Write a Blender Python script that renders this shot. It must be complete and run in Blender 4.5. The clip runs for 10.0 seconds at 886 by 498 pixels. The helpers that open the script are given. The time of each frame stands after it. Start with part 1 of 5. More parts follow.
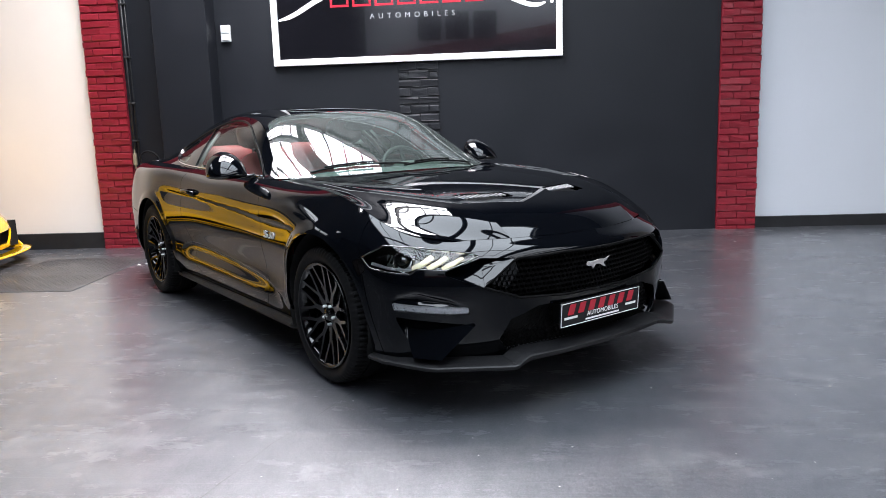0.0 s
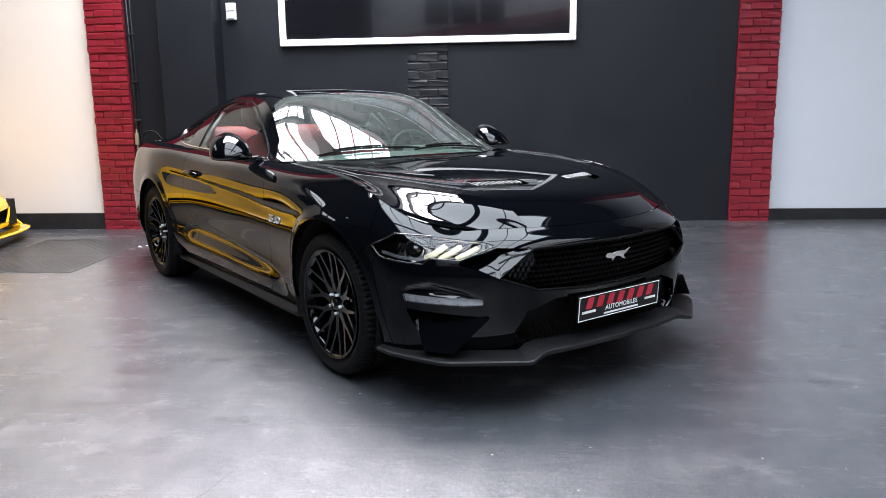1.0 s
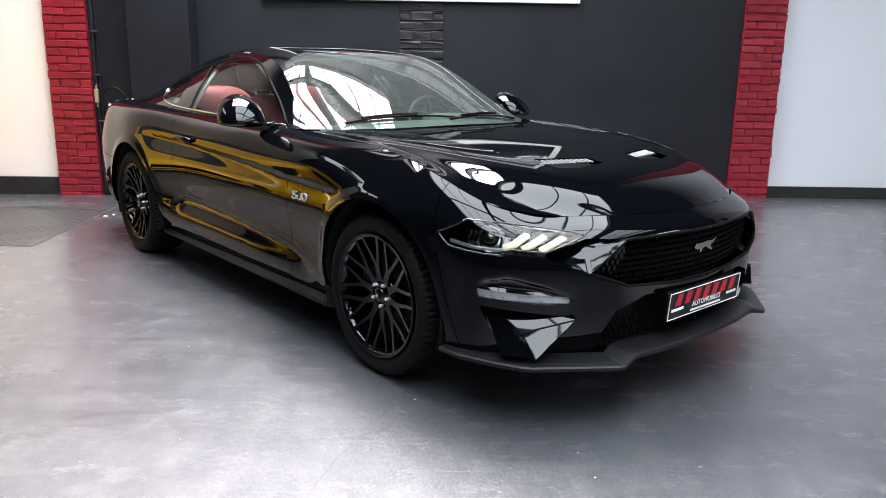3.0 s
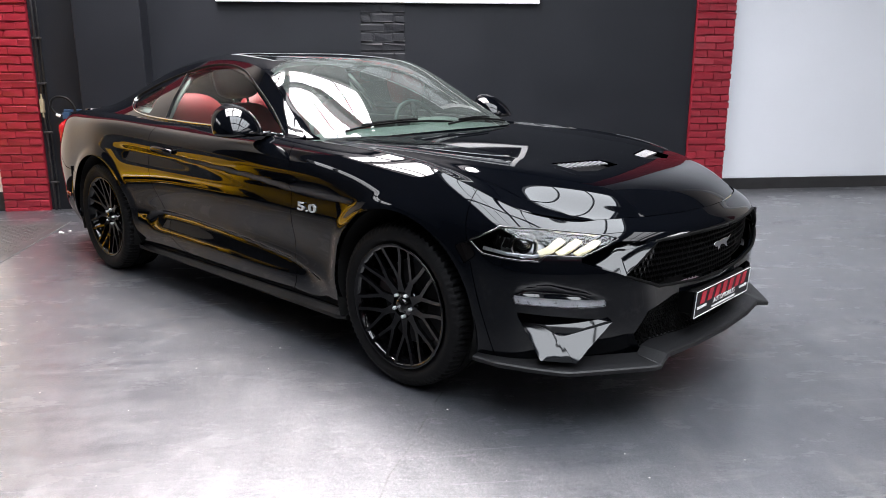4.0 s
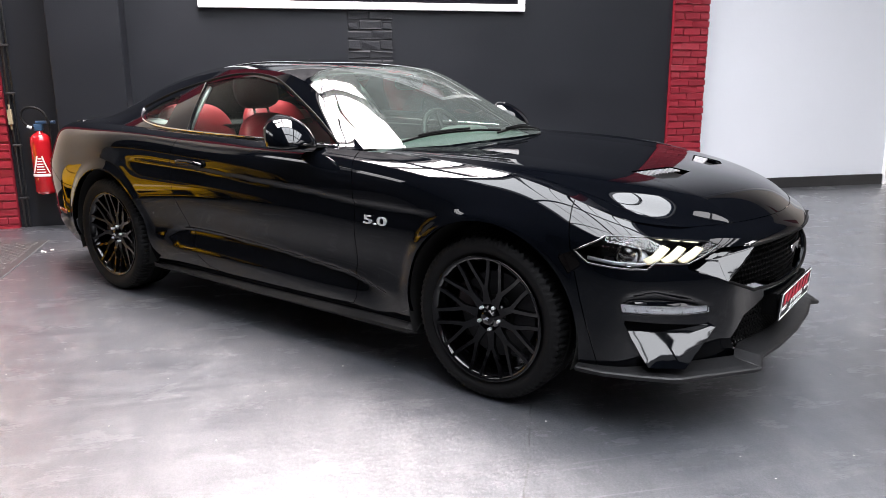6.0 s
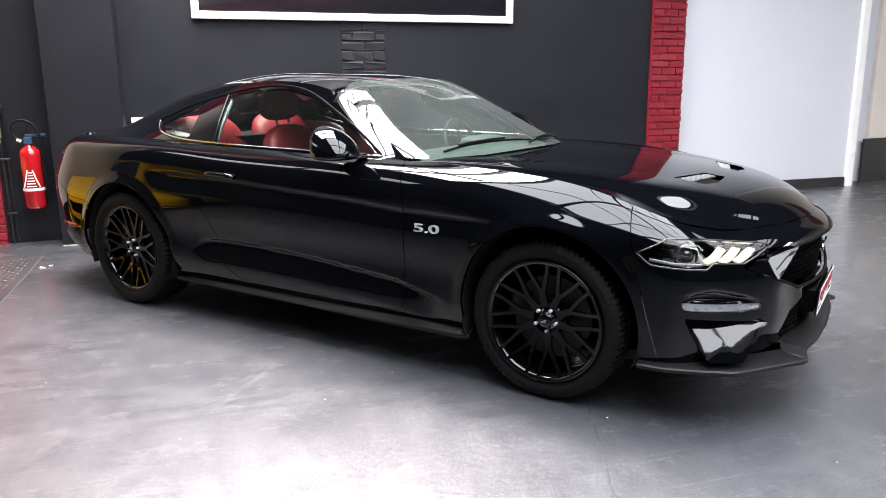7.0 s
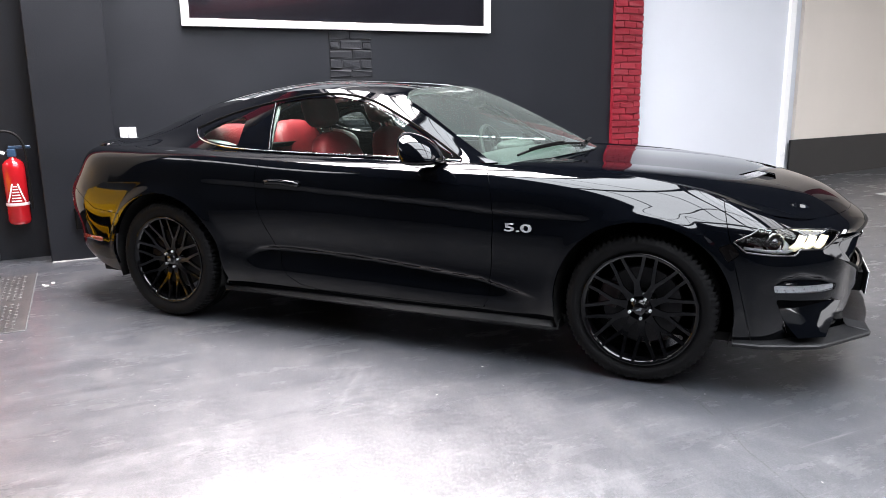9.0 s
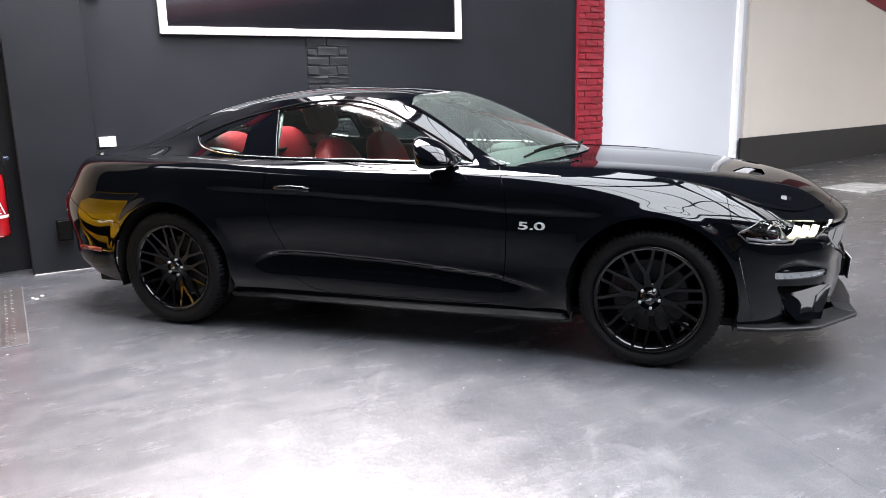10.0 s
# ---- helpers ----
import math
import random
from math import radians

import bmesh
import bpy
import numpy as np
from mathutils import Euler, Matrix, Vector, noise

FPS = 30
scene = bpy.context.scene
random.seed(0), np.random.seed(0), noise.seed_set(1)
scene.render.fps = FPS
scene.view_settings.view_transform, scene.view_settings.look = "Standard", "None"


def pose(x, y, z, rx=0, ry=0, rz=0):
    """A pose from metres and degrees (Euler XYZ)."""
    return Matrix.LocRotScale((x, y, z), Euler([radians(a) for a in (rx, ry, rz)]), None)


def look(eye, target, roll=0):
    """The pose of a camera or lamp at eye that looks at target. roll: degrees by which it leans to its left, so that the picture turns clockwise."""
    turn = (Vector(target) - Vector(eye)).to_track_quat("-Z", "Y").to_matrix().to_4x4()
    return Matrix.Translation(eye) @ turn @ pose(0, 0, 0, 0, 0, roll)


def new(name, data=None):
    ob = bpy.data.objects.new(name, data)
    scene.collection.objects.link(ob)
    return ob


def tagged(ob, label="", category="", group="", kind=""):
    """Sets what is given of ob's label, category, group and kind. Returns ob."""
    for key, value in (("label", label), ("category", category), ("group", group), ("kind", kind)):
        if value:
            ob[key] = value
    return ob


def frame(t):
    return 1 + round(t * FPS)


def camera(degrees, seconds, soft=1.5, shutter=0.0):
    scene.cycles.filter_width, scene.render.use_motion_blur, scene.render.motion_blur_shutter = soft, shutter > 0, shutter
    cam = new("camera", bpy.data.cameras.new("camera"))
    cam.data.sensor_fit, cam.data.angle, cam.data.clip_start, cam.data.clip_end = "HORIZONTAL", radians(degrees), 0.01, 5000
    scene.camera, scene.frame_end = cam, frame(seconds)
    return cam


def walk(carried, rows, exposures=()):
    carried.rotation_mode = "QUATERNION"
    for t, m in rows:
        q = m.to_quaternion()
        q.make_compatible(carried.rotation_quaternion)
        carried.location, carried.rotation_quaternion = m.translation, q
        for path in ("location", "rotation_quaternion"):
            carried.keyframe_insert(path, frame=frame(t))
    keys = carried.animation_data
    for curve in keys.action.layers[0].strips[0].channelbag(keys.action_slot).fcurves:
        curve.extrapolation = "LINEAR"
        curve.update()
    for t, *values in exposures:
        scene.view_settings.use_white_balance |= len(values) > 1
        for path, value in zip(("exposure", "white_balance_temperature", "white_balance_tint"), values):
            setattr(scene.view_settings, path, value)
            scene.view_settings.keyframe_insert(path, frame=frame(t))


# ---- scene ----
cam = camera(61.7, 10.0, 0.6)
PATH = [
    (0, (-2.492, -3.147, 1.236), (-1.326, -1.557, 0.899), -1.9),
    (0.5, (-2.47, -3.09, 1.225), (-1.312, -1.497, 0.874), -1.4),
    (1, (-2.452, -3.005, 1.225), (-1.294, -1.419, 0.851), -0.9),
    (1.5, (-2.462, -2.839, 1.23), (-1.286, -1.272, 0.828), -0.5),
    (2, (-2.504, -2.682, 1.243), (-1.301, -1.144, 0.809), 0.2),
    (2.5, (-2.542, -2.524, 1.23), (-1.315, -1.012, 0.773), 0.8),
    (4, (-2.853, -2.079, 1.263), (-1.437, -0.747, 0.792), -0.1),
    (4.5, (-2.989, -1.967, 1.277), (-1.529, -0.685, 0.803), -0.8),
    (5, (-3.028, -1.823, 1.277), (-1.544, -0.568, 0.803), -0.7),
    (5.5, (-3.097, -1.691, 1.277), (-1.584, -0.469, 0.81), -0.4),
    (7, (-3.574, -1.225, 1.296), (-1.931, -0.172, 0.86), -0.5),
    (7.5, (-3.702, -1.044, 1.305), (-2.022, -0.045, 0.88), -0.7),
    (8, (-3.889, -0.863, 1.32), (-2.167, 0.064, 0.901), -0.9),
    (8.5, (-4.045, -0.703, 1.314), (-2.291, 0.163, 0.895), -0.8),
    (9, (-4.15, -0.505, 1.303), (-2.366, 0.295, 0.884), -0.7),
    (9.5, (-4.258, -0.351, 1.309), (-2.443, 0.379, 0.893), -0.9),
    (10, (-4.413, -0.215, 1.318), (-2.568, 0.438, 0.906), -1.4),
]
walk(cam, [(t, look(eye, target, roll)) for t, eye, target, roll in PATH], [(0, -1.16, 6150, 10), (2.5, -1.03, 6250, 10), (5.5, -0.70, 6650, 13), (10, -0.42, 6500, 12)])


# ---- world, daylight through the glass roof, added fill lamps, exposure ----
ROOM = pose(0, 0, 0, 0, 0, -40.3)
world = bpy.data.worlds.new("sky")
scene.world = world
world.use_nodes = True
_n = world.node_tree.nodes
_sky = _n.new("ShaderNodeTexSky")
_sky.sky_type, _sky.sun_disc, _sky.sun_elevation, _sky.sun_rotation = "NISHITA", False, radians(50), radians(200)
world.node_tree.links.new(_sky.outputs[0], _n["Background"].inputs[0])
_n["Background"].inputs[1].default_value = 0.10


def skylight_lamp(name, u, v, z, su, sv, watts, colour, tilt=0.0):
    lamp = bpy.data.lights.new(name, "AREA")
    lamp.shape, lamp.size, lamp.size_y, lamp.energy, lamp.color = "RECTANGLE", su, sv, watts, colour
    ob = new(name, lamp)
    ob.matrix_basis = ROOM @ pose(u, v, z, tilt, 0, 0)
    return ob


ROOF_Z = 5.2
SKY_A = (-2.6, 2.5, -6.2, 0.8)   # glass roof bay: u from, to, v from, to
# Added bay with no known source: fill for the west wall and left floor.
FILL_BAY_B = (-9.7, -7.3, 0.4, 3.3)
SKY_E = (-3.5, -0.3, 0.9, 3.35)
SKY_D = (3.1, 6.3, -7.0, -0.8)
# Invented bay that lifts the wall opposite, for its reflection in the poster.
FILL_BAY_F = (-3.2, 4.0, -9.9, -9.1)
# Unseen bay put in to brighten the cream passage and the right side.
FILL_BAY_C = (10.0, 13.5, -5.0, -1.5)
# The west, east and far lamps are added fill, not known sources.
for _nm, (_a, _b, _c, _d), _w in (("skylight_lamp_near", SKY_A, 2650), ("skylight_lamp_wall", SKY_E, 3150), ("fill_lamp_west", FILL_BAY_B, 300), ("fill_lamp_east", FILL_BAY_C, 1450), ("skylight_lamp_middle", SKY_D, 600), ("fill_lamp_far", FILL_BAY_F, 1500)):
    skylight_lamp(_nm, (_a + _b) / 2, (_c + _d) / 2, ROOF_Z + 0.30, _b - _a, _d - _c, _w, (1.0, 0.952, 0.962) if _nm == "skylight_lamp_wall" else (0.89, 0.945, 1.0) if _nm == "skylight_lamp_near" else (0.96, 0.975, 1.0))


# ---- building helpers ----
def solid(name, bm, material, parent=None, label="", smooth=False, m=None):
    """Links a bmesh as one mesh object."""
    me = bpy.data.meshes.new(name)
    bm.normal_update()
    bm.to_mesh(me)
    bm.free()
    me.materials.append(material)
    if smooth:
        me.polygons.foreach_set("use_smooth", [True] * len(me.polygons))
    ob = new(name, me)
    if m is not None:
        ob.matrix_basis = m
    if parent is not None:
        ob.parent = parent
    if label:
        tagged(ob, label)
    return ob


def part(name, bm, material, parent, label="", smooth=False, m=None):
    return solid(name, bm, material, parent, label, smooth, m)


def empty(name, m=None):
    ob = new(name)
    ob.empty_display_size = 0.1
    if m is not None:
        ob.matrix_basis = m
    return ob


def box(x0, x1, y0, y1, z0, z1, bevel=0.0, seg=1, bm=None):
    bm = bm or bmesh.new()
    made = bmesh.ops.create_cube(bm, size=1)["verts"]
    for v in made:
        v.co = Vector(((x0 + x1) / 2 + v.co.x * (x1 - x0), (y0 + y1) / 2 + v.co.y * (y1 - y0), (z0 + z1) / 2 + v.co.z * (z1 - z0)))
    if bevel:
        es = list({e for v in made for e in v.link_edges})
        bmesh.ops.bevel(bm, geom=es, offset=bevel, segments=seg, affect="EDGES", profile=0.6)
    return bm


def tube(points, r, sides=8, bm=None, closed=False, caps=True, flat=1.0):
    """A pipe along points; r a radius or one for each point."""
    bm = bm or bmesh.new()
    pts = [Vector(p) for p in points]
    rs = r if isinstance(r, (list, tuple)) else [r] * len(pts)
    rings, up = [], None
    for i, p in enumerate(pts):
        a, b = pts[i - 1] if i or closed else p, pts[(i + 1) % len(pts)] if i < len(pts) - 1 or closed else p
        d = (b - a).normalized()
        if up is None:
            up = d.orthogonal().normalized() if abs(d.z) > 0.95 else d.cross(Vector((0, 0, 1))).normalized()
        up = (up - d * up.dot(d)).normalized()
        side = d.cross(up)
        rings.append([bm.verts.new(p + (up * math.cos(q) + side * math.sin(q) * flat) * rs[i]) for q in (2 * math.pi * k / sides for k in range(sides))])
    for i in range(len(rings) if closed else len(rings) - 1):
        a, b = rings[i], rings[(i + 1) % len(rings)]
        for k in range(sides):
            bm.faces.new((a[k], a[(k + 1) % sides], b[(k + 1) % sides], b[k]))
    if caps and not closed:
        bm.faces.new(rings[0][::-1])
        bm.faces.new(rings[-1])
    bmesh.ops.recalc_face_normals(bm, faces=bm.faces)
    return bm


def spin(profile, n=48, axis="x", bm=None):
    """Turns a profile of (radius, along) round an axis through the origin."""
    bm = bm or bmesh.new()
    rings = []
    for k in range(n):
        a = 2 * math.pi * k / n
        c, s = math.cos(a), math.sin(a)
        if axis == "x":
            rings.append([bm.verts.new((h, r * c, r * s)) for r, h in profile])
        else:
            rings.append([bm.verts.new((r * c, r * s, h)) for r, h in profile])
    for k in range(n):
        a, b = rings[k], rings[(k + 1) % n]
        for i in range(len(profile) - 1):
            bm.faces.new((a[i], b[i], b[i + 1], a[i + 1]))
    bmesh.ops.remove_doubles(bm, verts=bm.verts, dist=1e-5)
    bmesh.ops.recalc_face_normals(bm, faces=bm.faces)
    return bm


def prism(poly, h0, h1, axis="y", bevel=0.0, bm=None):
    """An outline pushed out along an axis. axis y: outline in (x, z); x: (y, z); z: (x, y)."""
    bm = bm or bmesh.new()
    place = {"y": lambda a, b, h: (a, h, b), "x": lambda a, b, h: (h, a, b), "z": lambda a, b, h: (a, b, h)}[axis]
    lo = [bm.verts.new(place(a, b, h0)) for a, b in poly]
    hi = [bm.verts.new(place(a, b, h1)) for a, b in poly]
    faces = [bm.faces.new(lo), bm.faces.new(hi)]
    for i in range(len(poly)):
        j = (i + 1) % len(poly)
        faces.append(bm.faces.new((lo[i], lo[j], hi[j], hi[i])))
    bmesh.ops.recalc_face_normals(bm, faces=faces)
    if bevel:
        rim = list({e for f in faces[:2] for e in f.edges})
        bmesh.ops.bevel(bm, geom=rim, offset=bevel, segments=2, affect="EDGES", profile=0.6)
    return bm


def smooth_line(points, n=8):
    """A curve through the points, as a finer list."""
    p = np.array(points, float)
    k = np.r_[0, np.cumsum(np.linalg.norm(np.diff(p, axis=0), axis=1))]
    u = np.concatenate([np.linspace(k[i], k[i + 1], n, endpoint=False) for i in range(len(k) - 1)] + [k[-1:]])
    return [tuple(q) for q in basis(k, u) @ p]


# ---- materials ----
def material(name, colour, rough=0.5, metal=0.0, vary=0.15, scale=6.0, bump=0.0, bump_scale=60.0, coat=0.0, dirt=None, dirt_amount=0.0, dirt_scale=2.0, rough_vary=0.08, spec=0.5, random=0.0):
    """A surface with two scales of colour change, uneven gloss and fine relief."""
    m = bpy.data.materials.new(name)
    m.use_nodes = True
    nt = m.node_tree
    n, link = nt.nodes, nt.links.new
    b = n["Principled BSDF"]
    b.inputs["Metallic"].default_value = metal
    b.inputs["Coat Weight"].default_value = coat
    b.inputs["Coat Roughness"].default_value = 0.03
    b.inputs["Specular IOR Level"].default_value = spec
    co = n.new("ShaderNodeTexCoord")
    big, fine = n.new("ShaderNodeTexNoise"), n.new("ShaderNodeTexNoise")
    for t, s, d in ((big, scale, 6), (fine, bump_scale, 3)):
        t.inputs["Scale"].default_value, t.inputs["Detail"].default_value = s, d
        link(co.outputs["Object"], t.inputs["Vector"])
    ramp_ = n.new("ShaderNodeMapRange")
    ramp_.inputs["From Min"].default_value, ramp_.inputs["From Max"].default_value = 0.3, 0.7
    ramp_.inputs["To Min"].default_value, ramp_.inputs["To Max"].default_value = 1 - vary, 1 + vary
    link(big.outputs["Fac"], ramp_.inputs["Value"])
    tint = n.new("ShaderNodeMix")
    tint.data_type, tint.blend_type = "RGBA", "MULTIPLY"
    tint.inputs["Factor"].default_value = 1.0
    tint.inputs["A"].default_value = (*colour, 1)
    link(ramp_.outputs["Result"], tint.inputs["B"])
    out = tint.outputs["Result"]
    if random:
        info, rr, mul = n.new("ShaderNodeObjectInfo"), n.new("ShaderNodeMapRange"), n.new("ShaderNodeMix")
        rr.inputs["To Min"].default_value, rr.inputs["To Max"].default_value = 1 - random, 1 + random
        link(info.outputs["Random"], rr.inputs["Value"])
        mul.data_type, mul.blend_type = "RGBA", "MULTIPLY"
        mul.inputs["Factor"].default_value = 1.0
        link(out, mul.inputs["A"])
        link(rr.outputs["Result"], mul.inputs["B"])
        out = mul.outputs["Result"]
    if dirt:
        sp, cr, mx = n.new("ShaderNodeTexNoise"), n.new("ShaderNodeMapRange"), n.new("ShaderNodeMix")
        sp.inputs["Scale"].default_value, sp.inputs["Detail"].default_value, sp.inputs["Roughness"].default_value = dirt_scale, 9, 0.68
        link(co.outputs["Object"], sp.inputs["Vector"])
        cr.inputs["From Min"].default_value, cr.inputs["From Max"].default_value, cr.inputs["To Max"].default_value = 0.5, 0.72, dirt_amount
        link(sp.outputs["Fac"], cr.inputs["Value"])
        mx.data_type = "RGBA"
        link(cr.outputs["Result"], mx.inputs["Factor"])
        link(out, mx.inputs["A"])
        mx.inputs["B"].default_value = (*dirt, 1)
        out = mx.outputs["Result"]
    link(out, b.inputs["Base Color"])
    rv = n.new("ShaderNodeMapRange")
    rv.inputs["To Min"].default_value, rv.inputs["To Max"].default_value = max(0.0, rough - rough_vary), min(1.0, rough + rough_vary)
    link(big.outputs["Fac"], rv.inputs["Value"])
    link(rv.outputs["Result"], b.inputs["Roughness"])
    if bump:
        bp = n.new("ShaderNodeBump")
        bp.inputs["Strength"].default_value, bp.inputs["Distance"].default_value = bump, 0.004
        link(fine.outputs["Fac"], bp.inputs["Height"])
        link(bp.outputs["Normal"], b.inputs["Normal"])
    return m


def glass(name, tint, ior=1.5, rough=0.0, haze=0.0):
    """Clear sheet: what lies behind is seen through its tint, with a true Fresnel gloss."""
    m = bpy.data.materials.new(name)
    m.use_nodes = True
    nt = m.node_tree
    n, link = nt.nodes, nt.links.new
    n.remove(n["Principled BSDF"])
    t, g, f, mx = n.new("ShaderNodeBsdfTransparent"), n.new("ShaderNodeBsdfGlossy"), n.new("ShaderNodeFresnel"), n.new("ShaderNodeMixShader")
    t.inputs["Color"].default_value = (*tint, 1)
    g.inputs["Roughness"].default_value = rough
    f.inputs["IOR"].default_value = ior
    link(f.outputs[0], mx.inputs[0])
    link(t.outputs[0], mx.inputs[1])
    link(g.outputs[0], mx.inputs[2])
    out = mx.outputs[0]
    # Veil of the reflected ceiling, painted on as a thin pale diffuse film.
    if haze:
        film, co, spots, amount, veil = n.new("ShaderNodeBsdfDiffuse"), n.new("ShaderNodeTexCoord"), n.new("ShaderNodeTexNoise"), n.new("ShaderNodeMapRange"), n.new("ShaderNodeMixShader")
        film.inputs["Color"].default_value = (0.62, 0.72, 0.68, 1)
        spots.inputs["Scale"].default_value, spots.inputs["Detail"].default_value = 3.5, 8
        amount.inputs["To Min"].default_value, amount.inputs["To Max"].default_value = haze * .6, haze * 1.4
        link(co.outputs["Object"], spots.inputs["Vector"])
        link(spots.outputs["Fac"], amount.inputs["Value"])
        link(amount.outputs["Result"], veil.inputs[0])
        link(out, veil.inputs[1])
        link(film.outputs[0], veil.inputs[2])
        out = veil.outputs[0]
    link(out, n["Material Output"].inputs[0])
    return m


def glow(name, colour, strength):
    m = bpy.data.materials.new(name)
    m.use_nodes = True
    b = m.node_tree.nodes["Principled BSDF"]
    b.inputs["Base Color"].default_value = (*colour, 1)
    b.inputs["Emission Color"].default_value = (*colour, 1)
    b.inputs["Emission Strength"].default_value = strength
    return m


M_WALL_DARK = material("charcoal wall paint", (0.0048, 0.0060, 0.0092), 0.5, vary=0.10, scale=3, bump=0.15, bump_scale=90, spec=0.35)
M_WALL_WHITE = material("white wall paint", (0.57, 0.59, 0.63), 0.6, vary=0.02, scale=1.2, bump=0.08, bump_scale=70)
M_WALL_CREAM = material("cream wall paint", (0.70, 0.64, 0.575), 0.6, vary=0.03, scale=1.2, bump=0.1, bump_scale=50)
M_SKIRT = material("black skirting paint", (0.012, 0.012, 0.013), 0.45, vary=0.3, scale=9, bump=0.2)
M_BRICK_RED = material("red painted brick", (0.20, 0.010, 0.020), 0.40, vary=0.15, scale=14, bump=0.6, bump_scale=45, random=0.10)
M_BRICK_BLACK = material("black painted brick", (0.0095, 0.0105, 0.0135), 0.6, vary=0.15, scale=14, bump=0.7, bump_scale=45, random=0.12, spec=0.3)
M_CEILING = material("grey ceiling boards", (0.05, 0.05, 0.053), 0.7, vary=0.2, scale=2)
M_STEEL_DARK = material("dark steel beams", (0.015, 0.015, 0.016), 0.5, vary=0.2)
M_PAINT = material("black car paint", (0.0011, 0.0014, 0.0022), 0.03, vary=0.02, scale=2, coat=0.0, rough_vary=0.008, spec=0.37)
M_GLOSS = material("gloss black trim", (0.004, 0.004, 0.004), 0.10, vary=0.1, coat=0.5, rough_vary=0.03)
M_MATTE = material("matte black plastic", (0.005, 0.005, 0.0055), 0.5, vary=0.12, scale=20, bump=0.2, bump_scale=400, spec=0.16)
M_VOID = material("dark underside", (0.006, 0.006, 0.006), 0.8, vary=0.2, spec=0.2)
M_RUBBER = material("tyre rubber", (0.0038, 0.0038, 0.0042), 0.62, vary=0.15, scale=30, bump=0.25, bump_scale=300, spec=0.10)
M_RIM = material("gloss black alloy", (0.002, 0.002, 0.0024), 0.07, vary=0.1, coat=0.0, rough_vary=0.02, spec=0.42)
M_CHROME = material("chrome", (0.75, 0.76, 0.78), 0.08, 1.0, vary=0.03, rough_vary=0.03)
M_BADGE = material("bright satin badge metal", (0.66, 0.67, 0.69), 0.26, 0.5, vary=0.05)
M_STEEL = material("brake steel", (0.045, 0.045, 0.047), 0.5, 1.0, vary=0.15, scale=40)
M_LEATHER_RED = material("red leather", (0.25, 0.012, 0.018), 0.5, vary=0.12, scale=12, bump=0.4, bump_scale=220)
M_LEATHER_DARK = material("dark red leather", (0.055, 0.006, 0.008), 0.55, vary=0.12, scale=12, bump=0.4, bump_scale=220)
M_LEATHER_BLACK = material("black leather", (0.02, 0.02, 0.021), 0.45, vary=0.12, scale=12, bump=0.4, bump_scale=220)
M_DASH = material("grey soft dashboard", (0.13, 0.14, 0.135), 0.6, vary=0.1, scale=20, bump=0.3, bump_scale=300)
M_LINING = material("pale roof lining", (0.42, 0.43, 0.42), 0.85, vary=0.05)
M_GLASS = glass("tinted car glass", (0.78, 0.87, 0.83), 1.25, haze=.003)
M_SCREEN = glass("tinted windscreen glass", (0.56, 0.68, 0.62), 1.42, haze=.04)
M_GLASS_CLEAR = glass("clear lamp lens", (0.93, 0.94, 0.95))
M_WHITE = material("white lacquer", (0.82, 0.82, 0.82), 0.3, vary=0.02)
M_LED = glow("lit lamp bar", (0.95, 0.86, 0.62), 0.62)
M_RED_PRINT = material("red print", (0.42, 0.012, 0.03), 0.35, vary=0.08)
M_SPLITTER = material("dark grey splitter plastic", (0.007, 0.007, 0.0078), 0.42, vary=0.12, scale=20, bump=0.2, bump_scale=400, spec=0.24)
M_CALIPER = material("dark red caliper paint", (0.014, 0.004, 0.004), 0.35, vary=0.1)
M_FOG = material("bright lamp reflector", (0.74, 0.75, 0.77), 0.3, 0.4, vary=0.12, scale=60, rough_vary=0.1)
M_MARKER = material("smoked marker lens", (0.003, 0.0025, 0.0025), 0.06, vary=0.1, rough_vary=0.02, spec=0.37)
M_MARKER_RED = material("dull red lens", (0.20, 0.032, 0.014), 0.15, vary=0.15, coat=0.6)
M_PLATE = material("black plate film", (0.005, 0.005, 0.006), 0.4, vary=0.1, spec=0.3)
M_GRILLE = material("black grille plastic", (0.0028, 0.0028, 0.003), 0.5, vary=0.2, spec=0.08)
M_LOUVRE = material("grey louvre plastic", (0.10, 0.10, 0.105), 0.35, vary=0.1)
M_YELLOW = material("yellow car paint", (0.78, 0.42, 0.006), 0.10, vary=0.03, coat=1.0, rough_vary=0.02)
M_EXT_RED = material("red extinguisher paint", (0.32, 0.008, 0.012), 0.18, vary=0.05, coat=0.6)
M_BLUE = material("dark blue plastic", (0.02, 0.05, 0.10), 0.4, vary=0.1)
M_POSTER = material("black gloss poster film", (0.006, 0.006, 0.008), 0.10, vary=0.25, scale=1.5, coat=0.8, rough_vary=0.03, spec=0.9)
M_BRASS = material("yellowed fitting", (0.24, 0.20, 0.13), 0.45, vary=0.2)
M_PALE = material("pale metal cover", (0.42, 0.42, 0.41), 0.5, 0.2, vary=0.2, scale=12, bump=0.3)
M_GREY_PLASTIC = material("light grey plastic", (0.55, 0.57, 0.58), 0.4, vary=0.05)
M_PLATE_STEEL = material("worn painted steel plate", (0.085, 0.080, 0.080), 0.36, vary=0.35, scale=5, bump=0.35, bump_scale=60, coat=0.45, spec=0.9, dirt=(0.12, 0.115, 0.115), dirt_amount=0.6, dirt_scale=6)
M_DARK_PANE = material("dark window glass", (0.02, 0.024, 0.03), 0.06, vary=0.3, scale=1)
M_DEBRIS = material("pale chips", (0.55, 0.53, 0.50), 0.7, vary=0.3)


